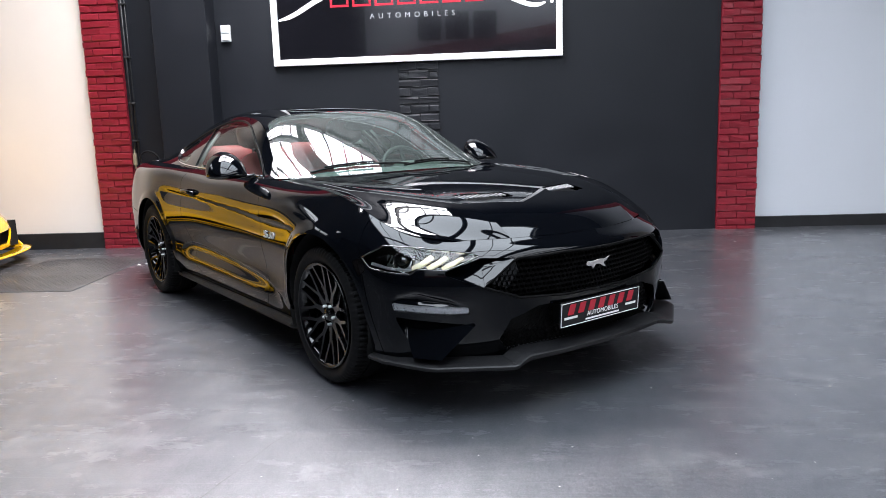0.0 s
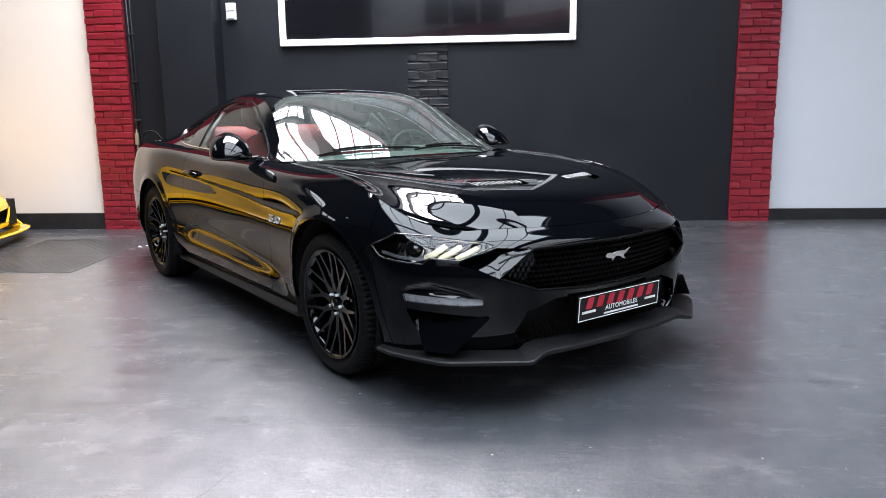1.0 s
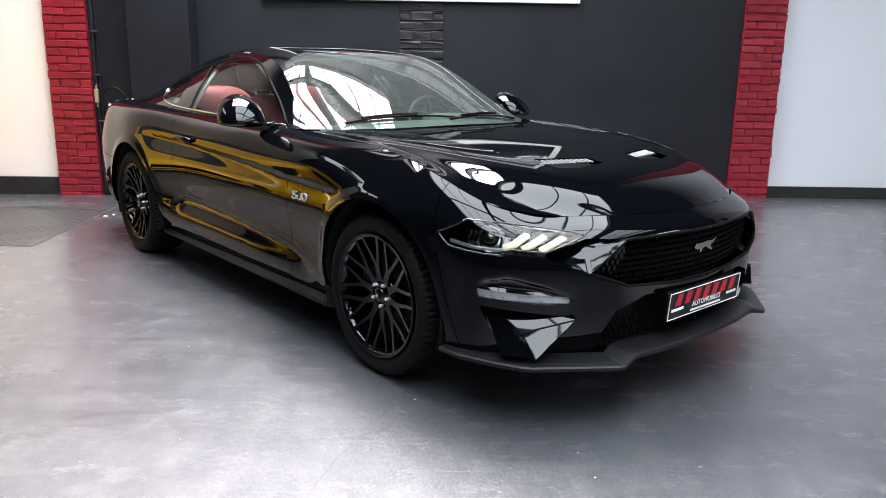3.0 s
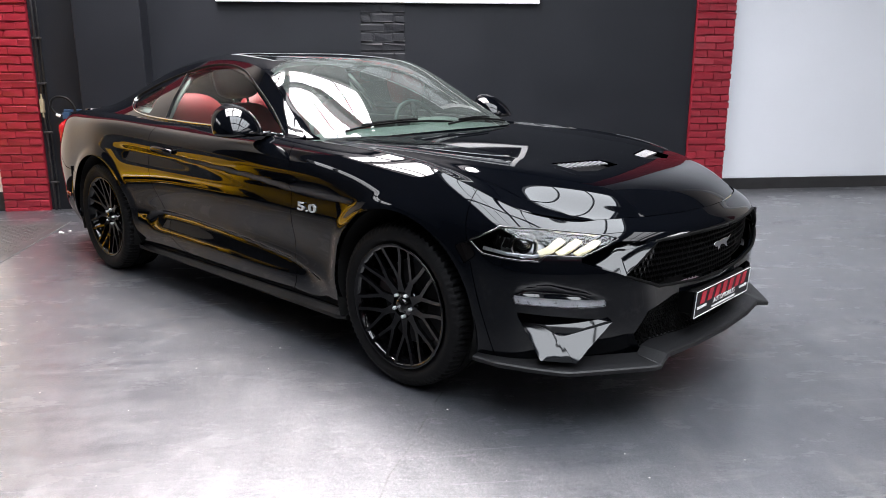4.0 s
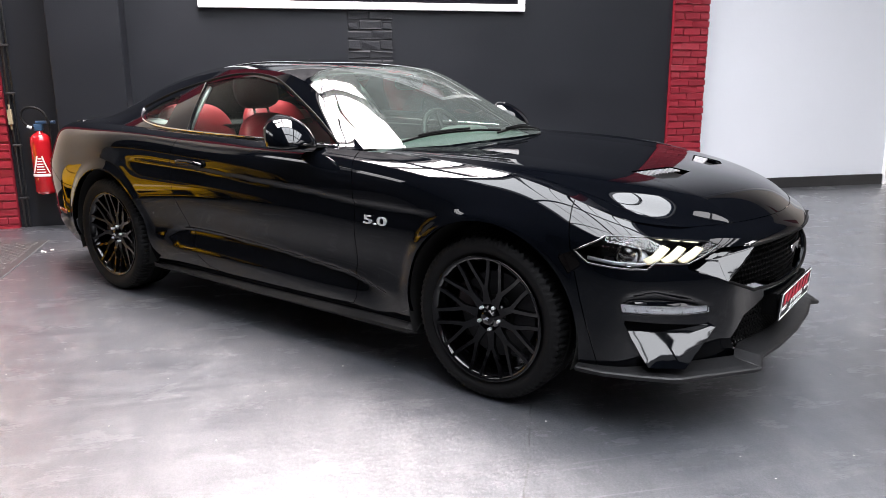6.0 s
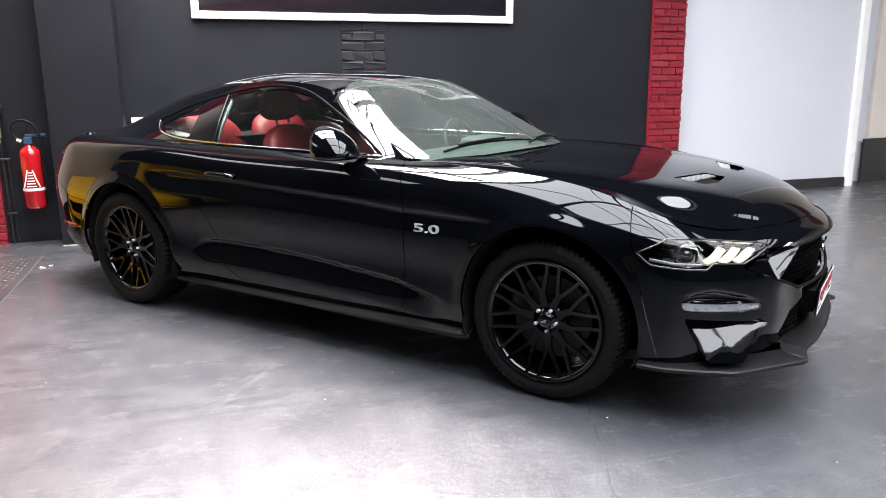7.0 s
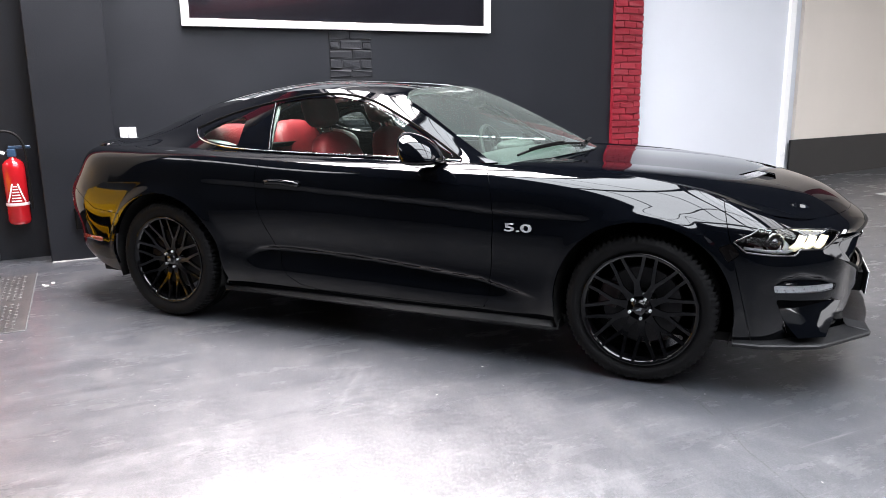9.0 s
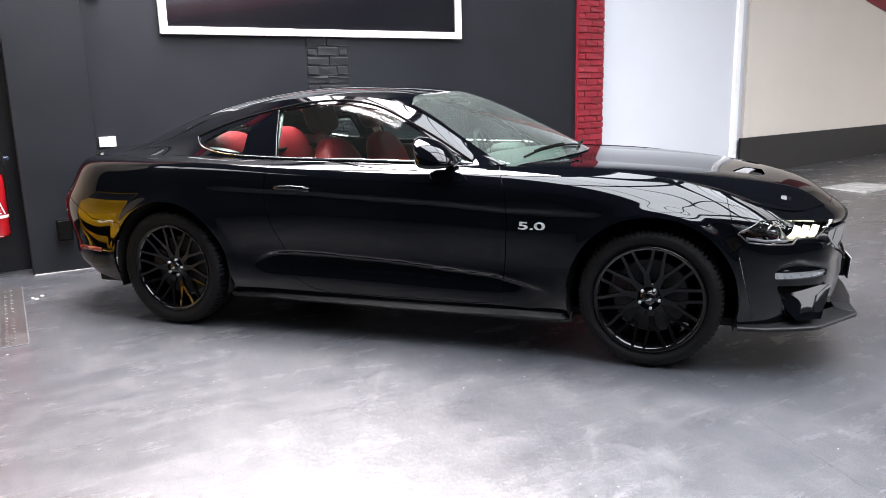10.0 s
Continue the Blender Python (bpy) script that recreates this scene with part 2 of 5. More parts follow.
def floor_material():
    m = bpy.data.materials.new("worn painted concrete")
    m.use_nodes = True
    nt = m.node_tree
    n, link = nt.nodes, nt.links.new
    b = n["Principled BSDF"]
    co = n.new("ShaderNodeTexCoord")

    def noise_(scale, detail, rough, lo, hi, t0, t1, stretch=None, dist=0.0):
        t, r = n.new("ShaderNodeTexNoise"), n.new("ShaderNodeMapRange")
        t.inputs["Scale"].default_value, t.inputs["Detail"].default_value, t.inputs["Roughness"].default_value = scale, detail, rough
        t.inputs["Distortion"].default_value = dist
        if stretch:
            mp = n.new("ShaderNodeMapping")
            mp.inputs["Scale"].default_value, mp.inputs["Rotation"].default_value = stretch[:3], (0, 0, radians(stretch[3]))
            link(co.outputs["Object"], mp.inputs["Vector"])
            link(mp.outputs[0], t.inputs["Vector"])
        else:
            link(co.outputs["Object"], t.inputs["Vector"])
        r.inputs["From Min"].default_value, r.inputs["From Max"].default_value = lo, hi
        r.inputs["To Min"].default_value, r.inputs["To Max"].default_value = t0, t1
        link(t.outputs["Fac"], r.inputs["Value"])
        return r.outputs["Result"]

    def mix(f, a, c, kind="MIX"):
        x = n.new("ShaderNodeMix")
        x.data_type, x.blend_type = "RGBA", kind
        for key, val in (("Factor", f), ("A", a), ("B", c)):
            if isinstance(val, (int, float)) or isinstance(val, tuple):
                x.inputs[key].default_value = val if key == "Factor" else (*val, 1)
            else:
                link(val, x.inputs[key])
        return x.outputs["Result"]

    def math_(op, a, c=None):
        x = n.new("ShaderNodeMath")
        x.operation = op
        for i, val in enumerate((a, c)):
            if isinstance(val, (int, float)):
                x.inputs[i].default_value = val
            elif val is not None:
                link(val, x.inputs[i])
        return x.outputs[0]

    wobble = noise_(2.2, 4, 0.6, 0.0, 1.0, -0.03, 0.03)
    broken = noise_(9, 5, 0.7, 0.38, 0.56, 0.0, 1.0)

    def line(p, q, width, bend=1.0):
        """A worn line from p to q on the floor: 1 on it, 0 off it, broken up along its length."""
        mp, sep = n.new("ShaderNodeMapping"), n.new("ShaderNodeSeparateXYZ")
        mp.vector_type = "TEXTURE"
        mp.inputs["Location"].default_value = ((p[0] + q[0]) / 2, (p[1] + q[1]) / 2, 0)
        mp.inputs["Rotation"].default_value = (0, 0, math.atan2(q[1] - p[1], q[0] - p[0]))
        link(co.outputs["Object"], mp.inputs["Vector"])
        link(mp.outputs[0], sep.inputs[0])
        across = math_("ABSOLUTE", math_("ADD", sep.outputs[1], math_("MULTIPLY", wobble, bend)))
        near = math_("SUBTRACT", 1.0, math_("MINIMUM", math_("DIVIDE", across, width), 1.0))
        half = math.hypot(q[0] - p[0], q[1] - p[1]) / 2
        inside = math_("LESS_THAN", math_("ABSOLUTE", sep.outputs[0]), half)
        x = math_("MULTIPLY", math_("MULTIPLY", near, inside), broken)
        x.node.use_clamp = True
        return x

    clouds = noise_(0.55, 7, 0.6, 0.3, 0.7, 0.0, 1.0, None, 0.6)
    base = mix(clouds, (0.0140, 0.0168, 0.0230), (0.030, 0.035, 0.044))
    scuffs = noise_(3.2, 14, 0.80, 0.53, 0.64, 0.0, 0.75, (1.0, 0.35, 1, 25))
    base = mix(scuffs, base, (0.075, 0.074, 0.076))
    streaks = noise_(2.4, 10, 0.74, 0.56, 0.72, 0.0, 0.6, (0.22, 2.4, 1, -48))
    base = mix(streaks, base, (0.095, 0.093, 0.095))
    scratch = noise_(6.0, 8, 0.75, 0.58, 0.64, 0.0, 0.6, (0.5, 3.2, 1, 28))
    base = mix(scratch, base, (0.12, 0.12, 0.12))
    for angle, amount in ((14, 0.55), (-63, 0.46), (58, 0.42), (-22, 0.40)):
        fine = noise_(5.0, 6, 0.6, 0.645, 0.675, 0.0, amount, (0.16, 9.0, 1, angle), 0.3)
        base = mix(fine, base, (0.17, 0.17, 0.175))
    specks = noise_(46, 4, 0.65, 0.685, 0.72, 0.0, 0.8)
    base = mix(specks, base, (0.26, 0.26, 0.26))
    patches = noise_(1.7, 14, 0.74, 0.58, 0.63, 0.0, 0.55, None, 1.2)
    base = mix(patches, base, (0.10, 0.10, 0.105))
    grain = noise_(130, 4, 0.7, 0.35, 0.65, 0.0, 1.0)
    base = mix(math_("MULTIPLY", grain, 0.5), base, (0.036, 0.038, 0.042))
    pits = noise_(30, 4, 0.6, 0.70, 0.76, 0.0, 0.8)
    base = mix(pits, base, (0.006, 0.006, 0.007))
    pale = None
    for p, q, w, bend in (((-3.2, -0.32), (-1.05, -0.26), 0.011, 1.0), ((-2.6, -1.2), (-1.72, 0.18), 0.016, 0.6), ((-1.94, 0.02), (-1.56, 0.58), 0.008, 0.3), ((-1.90, -0.02), (-1.52, 0.54), 0.008, 0.3), ((-1.86, -0.06), (-1.48, 0.50), 0.008, 0.3),
                          ((-1.7, -1.35), (-1.35, -0.92), 0.014, 1.5)):
        x = line(p, q, w, bend)
        pale = x if pale is None else math_("MAXIMUM", pale, x)
    base = mix(math_("MULTIPLY", pale, 0.24), base, (0.17, 0.168, 0.168))
    crack = None
    for p, q in (((-0.52, -0.68), (-0.77, -1.32)), ((-3.42, 1.55), (-3.26, 2.45)), ((-0.77, -1.32), (-1.0, -2.1))):
        x = line(p, q, 0.006, 1.0)
        crack = x if crack is None else math_("MAXIMUM", crack, x)
    base = mix(crack, base, (0.003, 0.003, 0.003))
    link(base, b.inputs["Base Color"])
    gloss = noise_(1.7, 10, 0.72, 0.3, 0.7, 0.35, 0.43, None, 0.4)
    gloss = math_("ADD", gloss, noise_(4.5, 10, 0.75, 0.35, 0.65, -0.05, 0.05, (0.4, 1.6, 1, 40)))
    link(math_("ADD", gloss, math_("MULTIPLY", pale, 0.05)), b.inputs["Roughness"])
    level = noise_(9.0, 12, 0.80, 0.34, 0.66, 1.4, 2.75, (1.0, 0.5, 1, -30))
    level = math_("MULTIPLY", level, math_("ADD", math_("MULTIPLY", grain, 0.5), 0.75))
    level = math_("ADD", level, math_("MULTIPLY", patches, 0.5))
    link(math_("SUBTRACT", level, math_("MULTIPLY", crack, 0.8)), b.inputs["Specular IOR Level"])
    b.inputs["Specular Tint"].default_value = (1.0, 0.965, 0.97, 1)
    b.inputs["Coat Weight"].default_value, b.inputs["Coat IOR"].default_value = 0.85, 1.5
    link(noise_(4.0, 10, 0.75, 0.3, 0.7, 0.20, 0.31, (0.6, 1.4, 1, 0)), b.inputs["Coat Roughness"])
    bp = n.new("ShaderNodeBump")
    bp.inputs["Strength"].default_value, bp.inputs["Distance"].default_value = 0.40, 0.004
    link(noise_(34, 12, 0.76, 0.2, 0.8, 0, 1), bp.inputs["Height"])
    link(bp.outputs["Normal"], b.inputs["Normal"])
    return m


M_FLOOR = floor_material()
M_PLATE_EDGE = material("bare steel edge", (0.075, 0.075, 0.075), 0.5, vary=0.35, scale=8, bump=0.5)
M_WHITE_RED = material("white printed film", (0.75, 0.62, 0.62), 0.35, vary=0.08, scale=30)


# ---- the hall, in its own directions: u along the back wall, v towards it ----
WALL_V = 3.53


def floor_rise(u, v):
    """The floor falls gently to the gutter and rises towards the back wall."""
    k = min(max((v - 1.0) / 2.53, 0), 1.25) ** 2
    return k * (0.03 + 0.065 * min(max((u + 4.5) / 6.9, 0), 1))


def room_thing(name, bm, material, label, category="", kind="structure", smooth=False):
    return tagged(solid(name, bm, material, None, "", smooth, ROOM), label, category, "", kind)


def build_floor():
    bm = bmesh.new()
    us, vs = np.linspace(-10, 14, 97), np.linspace(-10.2, 6.6, 85)
    grid = [[bm.verts.new((u, v, floor_rise(u, v))) for u in us] for v in vs]
    for i in range(len(vs) - 1):
        for j in range(len(us) - 1):
            bm.faces.new((grid[i][j], grid[i][j + 1], grid[i + 1][j + 1], grid[i + 1][j]))
    return room_thing("floor", bm, M_FLOOR, "dark grey painted concrete floor with scuffs and pale wear", "floor", smooth=True)


def brick_column(name, u0, u1, v_face, z1, mat, label, seed, backing):
    """A pier of painted bricks, each laid by itself over a mortar core."""
    core = tagged(solid(name, box(u0 + 0.004, u1 - 0.004, v_face + 0.004, WALL_V + 0.32, -0.05, z1), backing, None, "", False, ROOM), label, "brick pillar", "", "structure")
    return core


def lay_bricks(core, u0, u1, v_face, z0, z1, mat, seed, seam=0.007, edge=0.007, rough=1.0, tall=0.075):
    rnd = random.Random(seed)
    shapes = {}
    z, row = z0, 0
    while z < z1:
        h = tall + rnd.uniform(-.006, .006) * rough
        cuts = [u0] + sorted(u0 + (u1 - u0) * f + rnd.uniform(-.014, .014) for f in ((0.52,), (0.26, 0.77), (0.48,), (0.30, 0.74))[row % 4]) + [u1]
        for a, b in zip(cuts, cuts[1:]):
            key = (round((b - a) * 50), rnd.randrange(5))
            if key not in shapes:
                r2 = random.Random(key[0] * 7 + key[1])
                bm = box(-.5, .5, 0, 0.06, 0, h - seam, 0.0)
                bmesh.ops.bevel(bm, geom=list(bm.edges), offset=edge, segments=2, affect="EDGES", profile=0.5)
                for v in bm.verts:
                    q = (b - a - seam)
                    v.co.x *= q
                    v.co.x += r2.uniform(-.003, .003) * rough
                    v.co.z += r2.uniform(-.0042, .0042) * rough
                    v.co.y += r2.uniform(-.005, .004) * rough
                me = bpy.data.meshes.new("brick")
                bm.to_mesh(me)
                bm.free()
                me.materials.append(mat)
                shapes[key] = me
            ob = new("brick", shapes[key])
            ob.parent = core
            ob.matrix_basis = pose((a + b) / 2, v_face + rnd.uniform(-.003, .003), z + seam / 2, rnd.uniform(-.4, .4), rnd.uniform(-.6, .6), rnd.uniform(-.4, .4))
        z += h
        row += 1


def build_room():
    top = ROOF_Z
    room_thing("wall_back_dark", box(-3.595, 2.345, WALL_V, WALL_V + 0.3, -0.1, top), M_WALL_DARK, "charcoal painted rear wall of the showroom", "wall")
    room_thing("wall_back_pier", box(-3.155, -2.612, 3.28, WALL_V - 0.002, -0.1, top, 0.006), M_WALL_DARK, "charcoal painted flat pier on the dark wall", "wall")
    room_thing("wall_back_white_west", box(-10, -3.985, WALL_V + 0.03, WALL_V + 0.3, -0.1, top), M_WALL_CREAM, "cream white painted wall beside the red brick pillar", "wall")
    room_thing("wall_back_white_east", box(2.725, 5.0, WALL_V + 0.03, WALL_V + 0.2, -0.1, top), M_WALL_WHITE, "white partition beside the red brick pillar", "wall")
    room_thing("baseboard_west", box(-10, -3.99, WALL_V, WALL_V + 0.028, -0.05, 0.20, 0.004), M_SKIRT, "black skirting along the white wall", "skirting")
    room_thing("baseboard_east", box(2.73, 4.99, WALL_V, WALL_V + 0.028, -0.05, 0.205, 0.004), M_SKIRT, "low black skirting along the white partition", "skirting")
    room_thing("trim_partition_end", box(5.0, 5.10, WALL_V - 0.01, WALL_V + 0.26, -0.05, top, 0.006), M_WHITE, "white upright frame at the end of the partition", "frame")
    m2 = pose(5.45, 3.70, 0, 0, 0, 6.2)
    w = room_thing("wall_passage_cream", box(0, 8.5, 0, 0.2, -0.1, top), M_WALL_CREAM, "cream wall of the passage beyond the partition", "wall")
    w.matrix_basis = ROOM @ m2
    d = room_thing("baseboard_passage", box(-0.1, 8.5, -0.03, -0.002, -0.1, 0.62, 0.005), M_SKIRT, "high black painted dado along the cream wall", "dado")
    d.matrix_basis = ROOM @ m2
    room_thing("wall_passage_return", box(5.22, 5.44, 3.74, 3.95, -0.1, top), M_WALL_WHITE, "white wall end in the passage", "wall")
    joint = bmesh.new()
    for ua, ub, vj in ((-3.15, -2.62, 3.28), (-2.6, -2.2, WALL_V), (-2.2, -1.8, WALL_V)):
        za = floor_rise((ua + ub) / 2, vj)
        box(ua, ub, vj - .009, vj - .001, za - .01, za + .005, bm=joint)
    room_thing("trim_floor_joint", joint, M_PALE, "thin pale sealing line between dark wall and floor", "sealing strip")
    room_thing("wall_west", box(-10.2, -10, -10, 3.8, -0.1, top), M_WALL_DARK, "charcoal side wall", "wall")
    room_thing("wall_east", box(13.9, 14.1, -10, 5, -0.1, top), M_WALL_CREAM, "cream side wall", "wall")
    room_thing("wall_front_white", box(-3.3, 14, -10.2, -10, -0.1, top), M_WALL_WHITE, "white wall opposite the dark wall", "wall")
    room_thing("dado_front", prism([(-3.3, -0.1), (14, -0.1), (14, 5.15), (-3.3, 2.76)], -9.998, -9.97, "y"), M_WALL_DARK, "charcoal painted lower half of the wall opposite", "dado")
    room_thing("wall_front_dark", box(-10, -3.3, -10.2, -10, -0.1, top), M_WALL_DARK, "charcoal wall opposite", "wall")


def build_roof():
    """Boards with glazed bays; steel bars cross under the glass."""
    bm = bmesh.new()
    bays = (SKY_A, FILL_BAY_B, FILL_BAY_C, SKY_D, SKY_E, FILL_BAY_F)
    z0, z1 = ROOF_Z, ROOF_Z + 0.15
    us = sorted({-10, 14} | {q for bay in bays for q in bay[:2]})
    vs = sorted({-10.2, 6.6} | {q for bay in bays for q in bay[2:]})
    for u0, u1 in zip(us, us[1:]):
        for v0, v1 in zip(vs, vs[1:]):
            if not any(q[0] <= u0 and u1 <= q[1] and q[2] <= v0 and v1 <= q[3] for q in bays):
                box(u0, u1, v0, v1, z0, z1, bm=bm)
    room_thing("ceiling", bm, M_CEILING, "grey boarded ceiling round the glazed roof bays", "ceiling")
    # The west, east and far bays are additions that carry the fill lamps.
    for nm, (a, b, c, d) in (("roof_glazing_near", SKY_A), ("roof_glazing_wall", SKY_E), ("added_glazing_west", FILL_BAY_B), ("added_glazing_east", FILL_BAY_C), ("roof_glazing_middle", SKY_D), ("added_glazing_far", FILL_BAY_F)):
        sky = tagged(solid(nm, box(a - .05, b + .05, c - .06, c + .02, z0 - .08, z0 + .2), M_STEEL_DARK, None, "", False, ROOM), "glazed roof bay out of view, with dark steel bars", "skylight", "", "structure")
        n = max(2, round((b - a) / (0.42 if nm == "roof_glazing_wall" else 0.85)))
        for i in range(n + 1):
            u = a + (b - a) * i / n
            part("bar", box(u - .016, u + .016, c, d, z0 + .02, z0 + .1), M_STEEL_DARK, sky)
        k = max(2, round((d - c) / 1.8))
        for i in range(1, k):
            v = c + (d - c) * i / k
            part("bar", box(a, b, v - .022, v + .022, z0 - .01, z0 + .09), M_STEEL_DARK, sky)
            if i % 2:
                part("beam", box(a, b, v - .06, v + .06, z0 - .34, z0 - .03), M_STEEL_DARK, sky)
        part("bar", box(a - .05, b + .05, d - .02, d + .06, z0 - .08, z0 + .2), M_STEEL_DARK, sky)
        part("beam", box((a + b) / 2 - .07, (a + b) / 2 + .07, c, d, z0 - .50, z0 - .35), M_STEEL_DARK, sky)


# ---- smooth panels: tensor splines through design lines, cut along shut lines ----
def bends(k):
    """Second derivatives at the knots of a natural cubic spline, per unit of each value."""
    n, h = len(k), np.diff(k)
    a, d = np.eye(n), np.zeros((n, n))
    for i in range(1, n - 1):
        a[i, i - 1:i + 2] = h[i - 1] / 6, (h[i - 1] + h[i]) / 3, h[i] / 6
        d[i, i - 1:i + 2] = 1 / h[i - 1], -1 / h[i - 1] - 1 / h[i], 1 / h[i]
    return np.linalg.solve(a, d)


def basis(k, u):
    """Weights of a natural cubic spline with knots k at the places u."""
    n, h, m = len(k), np.diff(k), bends(k)
    i = np.clip(np.searchsorted(k, u) - 1, 0, n - 2)
    q = (k[i + 1] - u) / h[i]
    r, j = 1 - q, np.arange(len(u))
    b = ((q ** 3 - q) * h[i] ** 2 / 6)[:, None] * m[i] + ((r ** 3 - r) * h[i] ** 2 / 6)[:, None] * m[i + 1]
    b[j, i] += q
    b[j, i + 1] += r
    return b


class Surf:
    """A smooth surface through lines of (half width, y, z). first/last: mirror the net at that end of the lines."""

    def __init__(self, rows, first=False, last=False, across=False, shape=None):
        p = np.array(rows, float)
        flip = np.array((-1, 1, 1))
        self.s0 = self.t0 = 0
        self.ns, self.nt = p.shape[1] - 1, p.shape[0] - 1
        if first:
            p, self.s0 = np.concatenate([p[:, 2:0:-1] * flip, p], 1), 2
        if last:
            p = np.concatenate([p, p[:, -2:-4:-1] * flip], 1)
        if across:
            p, self.t0 = np.concatenate([p[2:0:-1] * flip, p], 0), 2
        self.p, self.shape, self.table = p, shape, None
        self.ks = np.r_[0, np.cumsum(np.linalg.norm(np.diff(p, axis=1), axis=2).mean(0))]
        self.kt = np.r_[0, np.cumsum(np.linalg.norm(np.diff(p, axis=0), axis=2).mean(1))]

    def raw(self, s, t):
        u = np.interp(s + self.s0, np.arange(len(self.ks)), self.ks)
        v = np.interp(t + self.t0, np.arange(len(self.kt)), self.kt)
        bt, bs = basis(self.kt, v), basis(self.ks, u)
        mid = bs @ self.p.transpose(1, 0, 2).reshape(self.p.shape[1], -1)
        return (mid.reshape(len(mid), len(self.kt), 3) * bt[:, :, None]).sum(1)

    def at(self, s, t):
        s, t = np.asarray(s, float), np.asarray(t, float)
        p = self.raw(s, t)
        if self.shape:
            p = p + self.normal(s, t) * self.shape(p)[:, None]
        return p

    def normal(self, s, t):
        e = 0.02
        n = np.cross(self.raw(s + e, t) - self.raw(s - e, t), self.raw(s, t + e) - self.raw(s, t - e))
        n /= np.linalg.norm(n, axis=1)[:, None] + 1e-9
        p = self.raw(s, t)
        out = p - np.array((0, 1.4, 0.3)) * np.array((1, 0.75, 1))
        return n * np.sign((n * out).sum(1))[:, None]

    def samples(self, step):
        ks = self.ks[self.s0:self.s0 + self.ns + 1]
        kt = self.kt[self.t0:self.t0 + self.nt + 1]
        s = np.interp(np.linspace(ks[0], ks[-1], int((ks[-1] - ks[0]) / step) + 1), ks, np.arange(len(ks)))
        t = np.interp(np.linspace(kt[0], kt[-1], int((kt[-1] - kt[0]) / step) + 1), kt, np.arange(len(kt)))
        return s, t


def polygon_field(poly, chart):
    """Signed distance to a closed outline in a flat chart of the surface, negative inside."""
    a = np.array(poly, float)
    b = np.roll(a, -1, 0)

    def field(p):
        q = chart(p)
        d = np.full(len(q), 9.0)
        inside = np.zeros(len(q), bool)
        for (ax, ay), (bx, by) in zip(a, b):
            e = np.array((bx - ax, by - ay))
            w = q - (ax, ay)
            c = np.clip((w @ e) / (e @ e + 1e-12), 0, 1)
            d = np.minimum(d, np.linalg.norm(w - c[:, None] * e, axis=1))
            hit = (ay > q[:, 1]) != (by > q[:, 1])
            inside ^= hit & (q[:, 0] < (bx - ax) * (q[:, 1] - ay) / (by - ay + 1e-12) + ax)
        return np.where(inside, -d, d)
    return field


def rounded(poly, r=0.02, n=4):
    """An outline with its corners rounded."""
    p = [np.array(q, float) for q in poly]
    out = []
    for i, c in enumerate(p):
        a, b = p[i - 1] - c, p[(i + 1) % len(p)] - c
        k = min(r, 0.45 * np.linalg.norm(a), 0.45 * np.linalg.norm(b))
        a, b = c + a / np.linalg.norm(a) * k, c + b / np.linalg.norm(b) * k
        out += [tuple((1 - u) ** 2 * a + 2 * u * (1 - u) * c + u * u * b) for u in np.linspace(0, 1, n)]
    return out


def side_chart(p):
    return p[:, 1:3]


def front_chart(p):
    return np.stack([p[:, 0], p[:, 2]], 1)


def top_chart(p):
    return p[:, :2]


def corner_chart(p):
    return np.stack([-(p[:, 0] + p[:, 1]) / math.sqrt(2), p[:, 2]], 1)


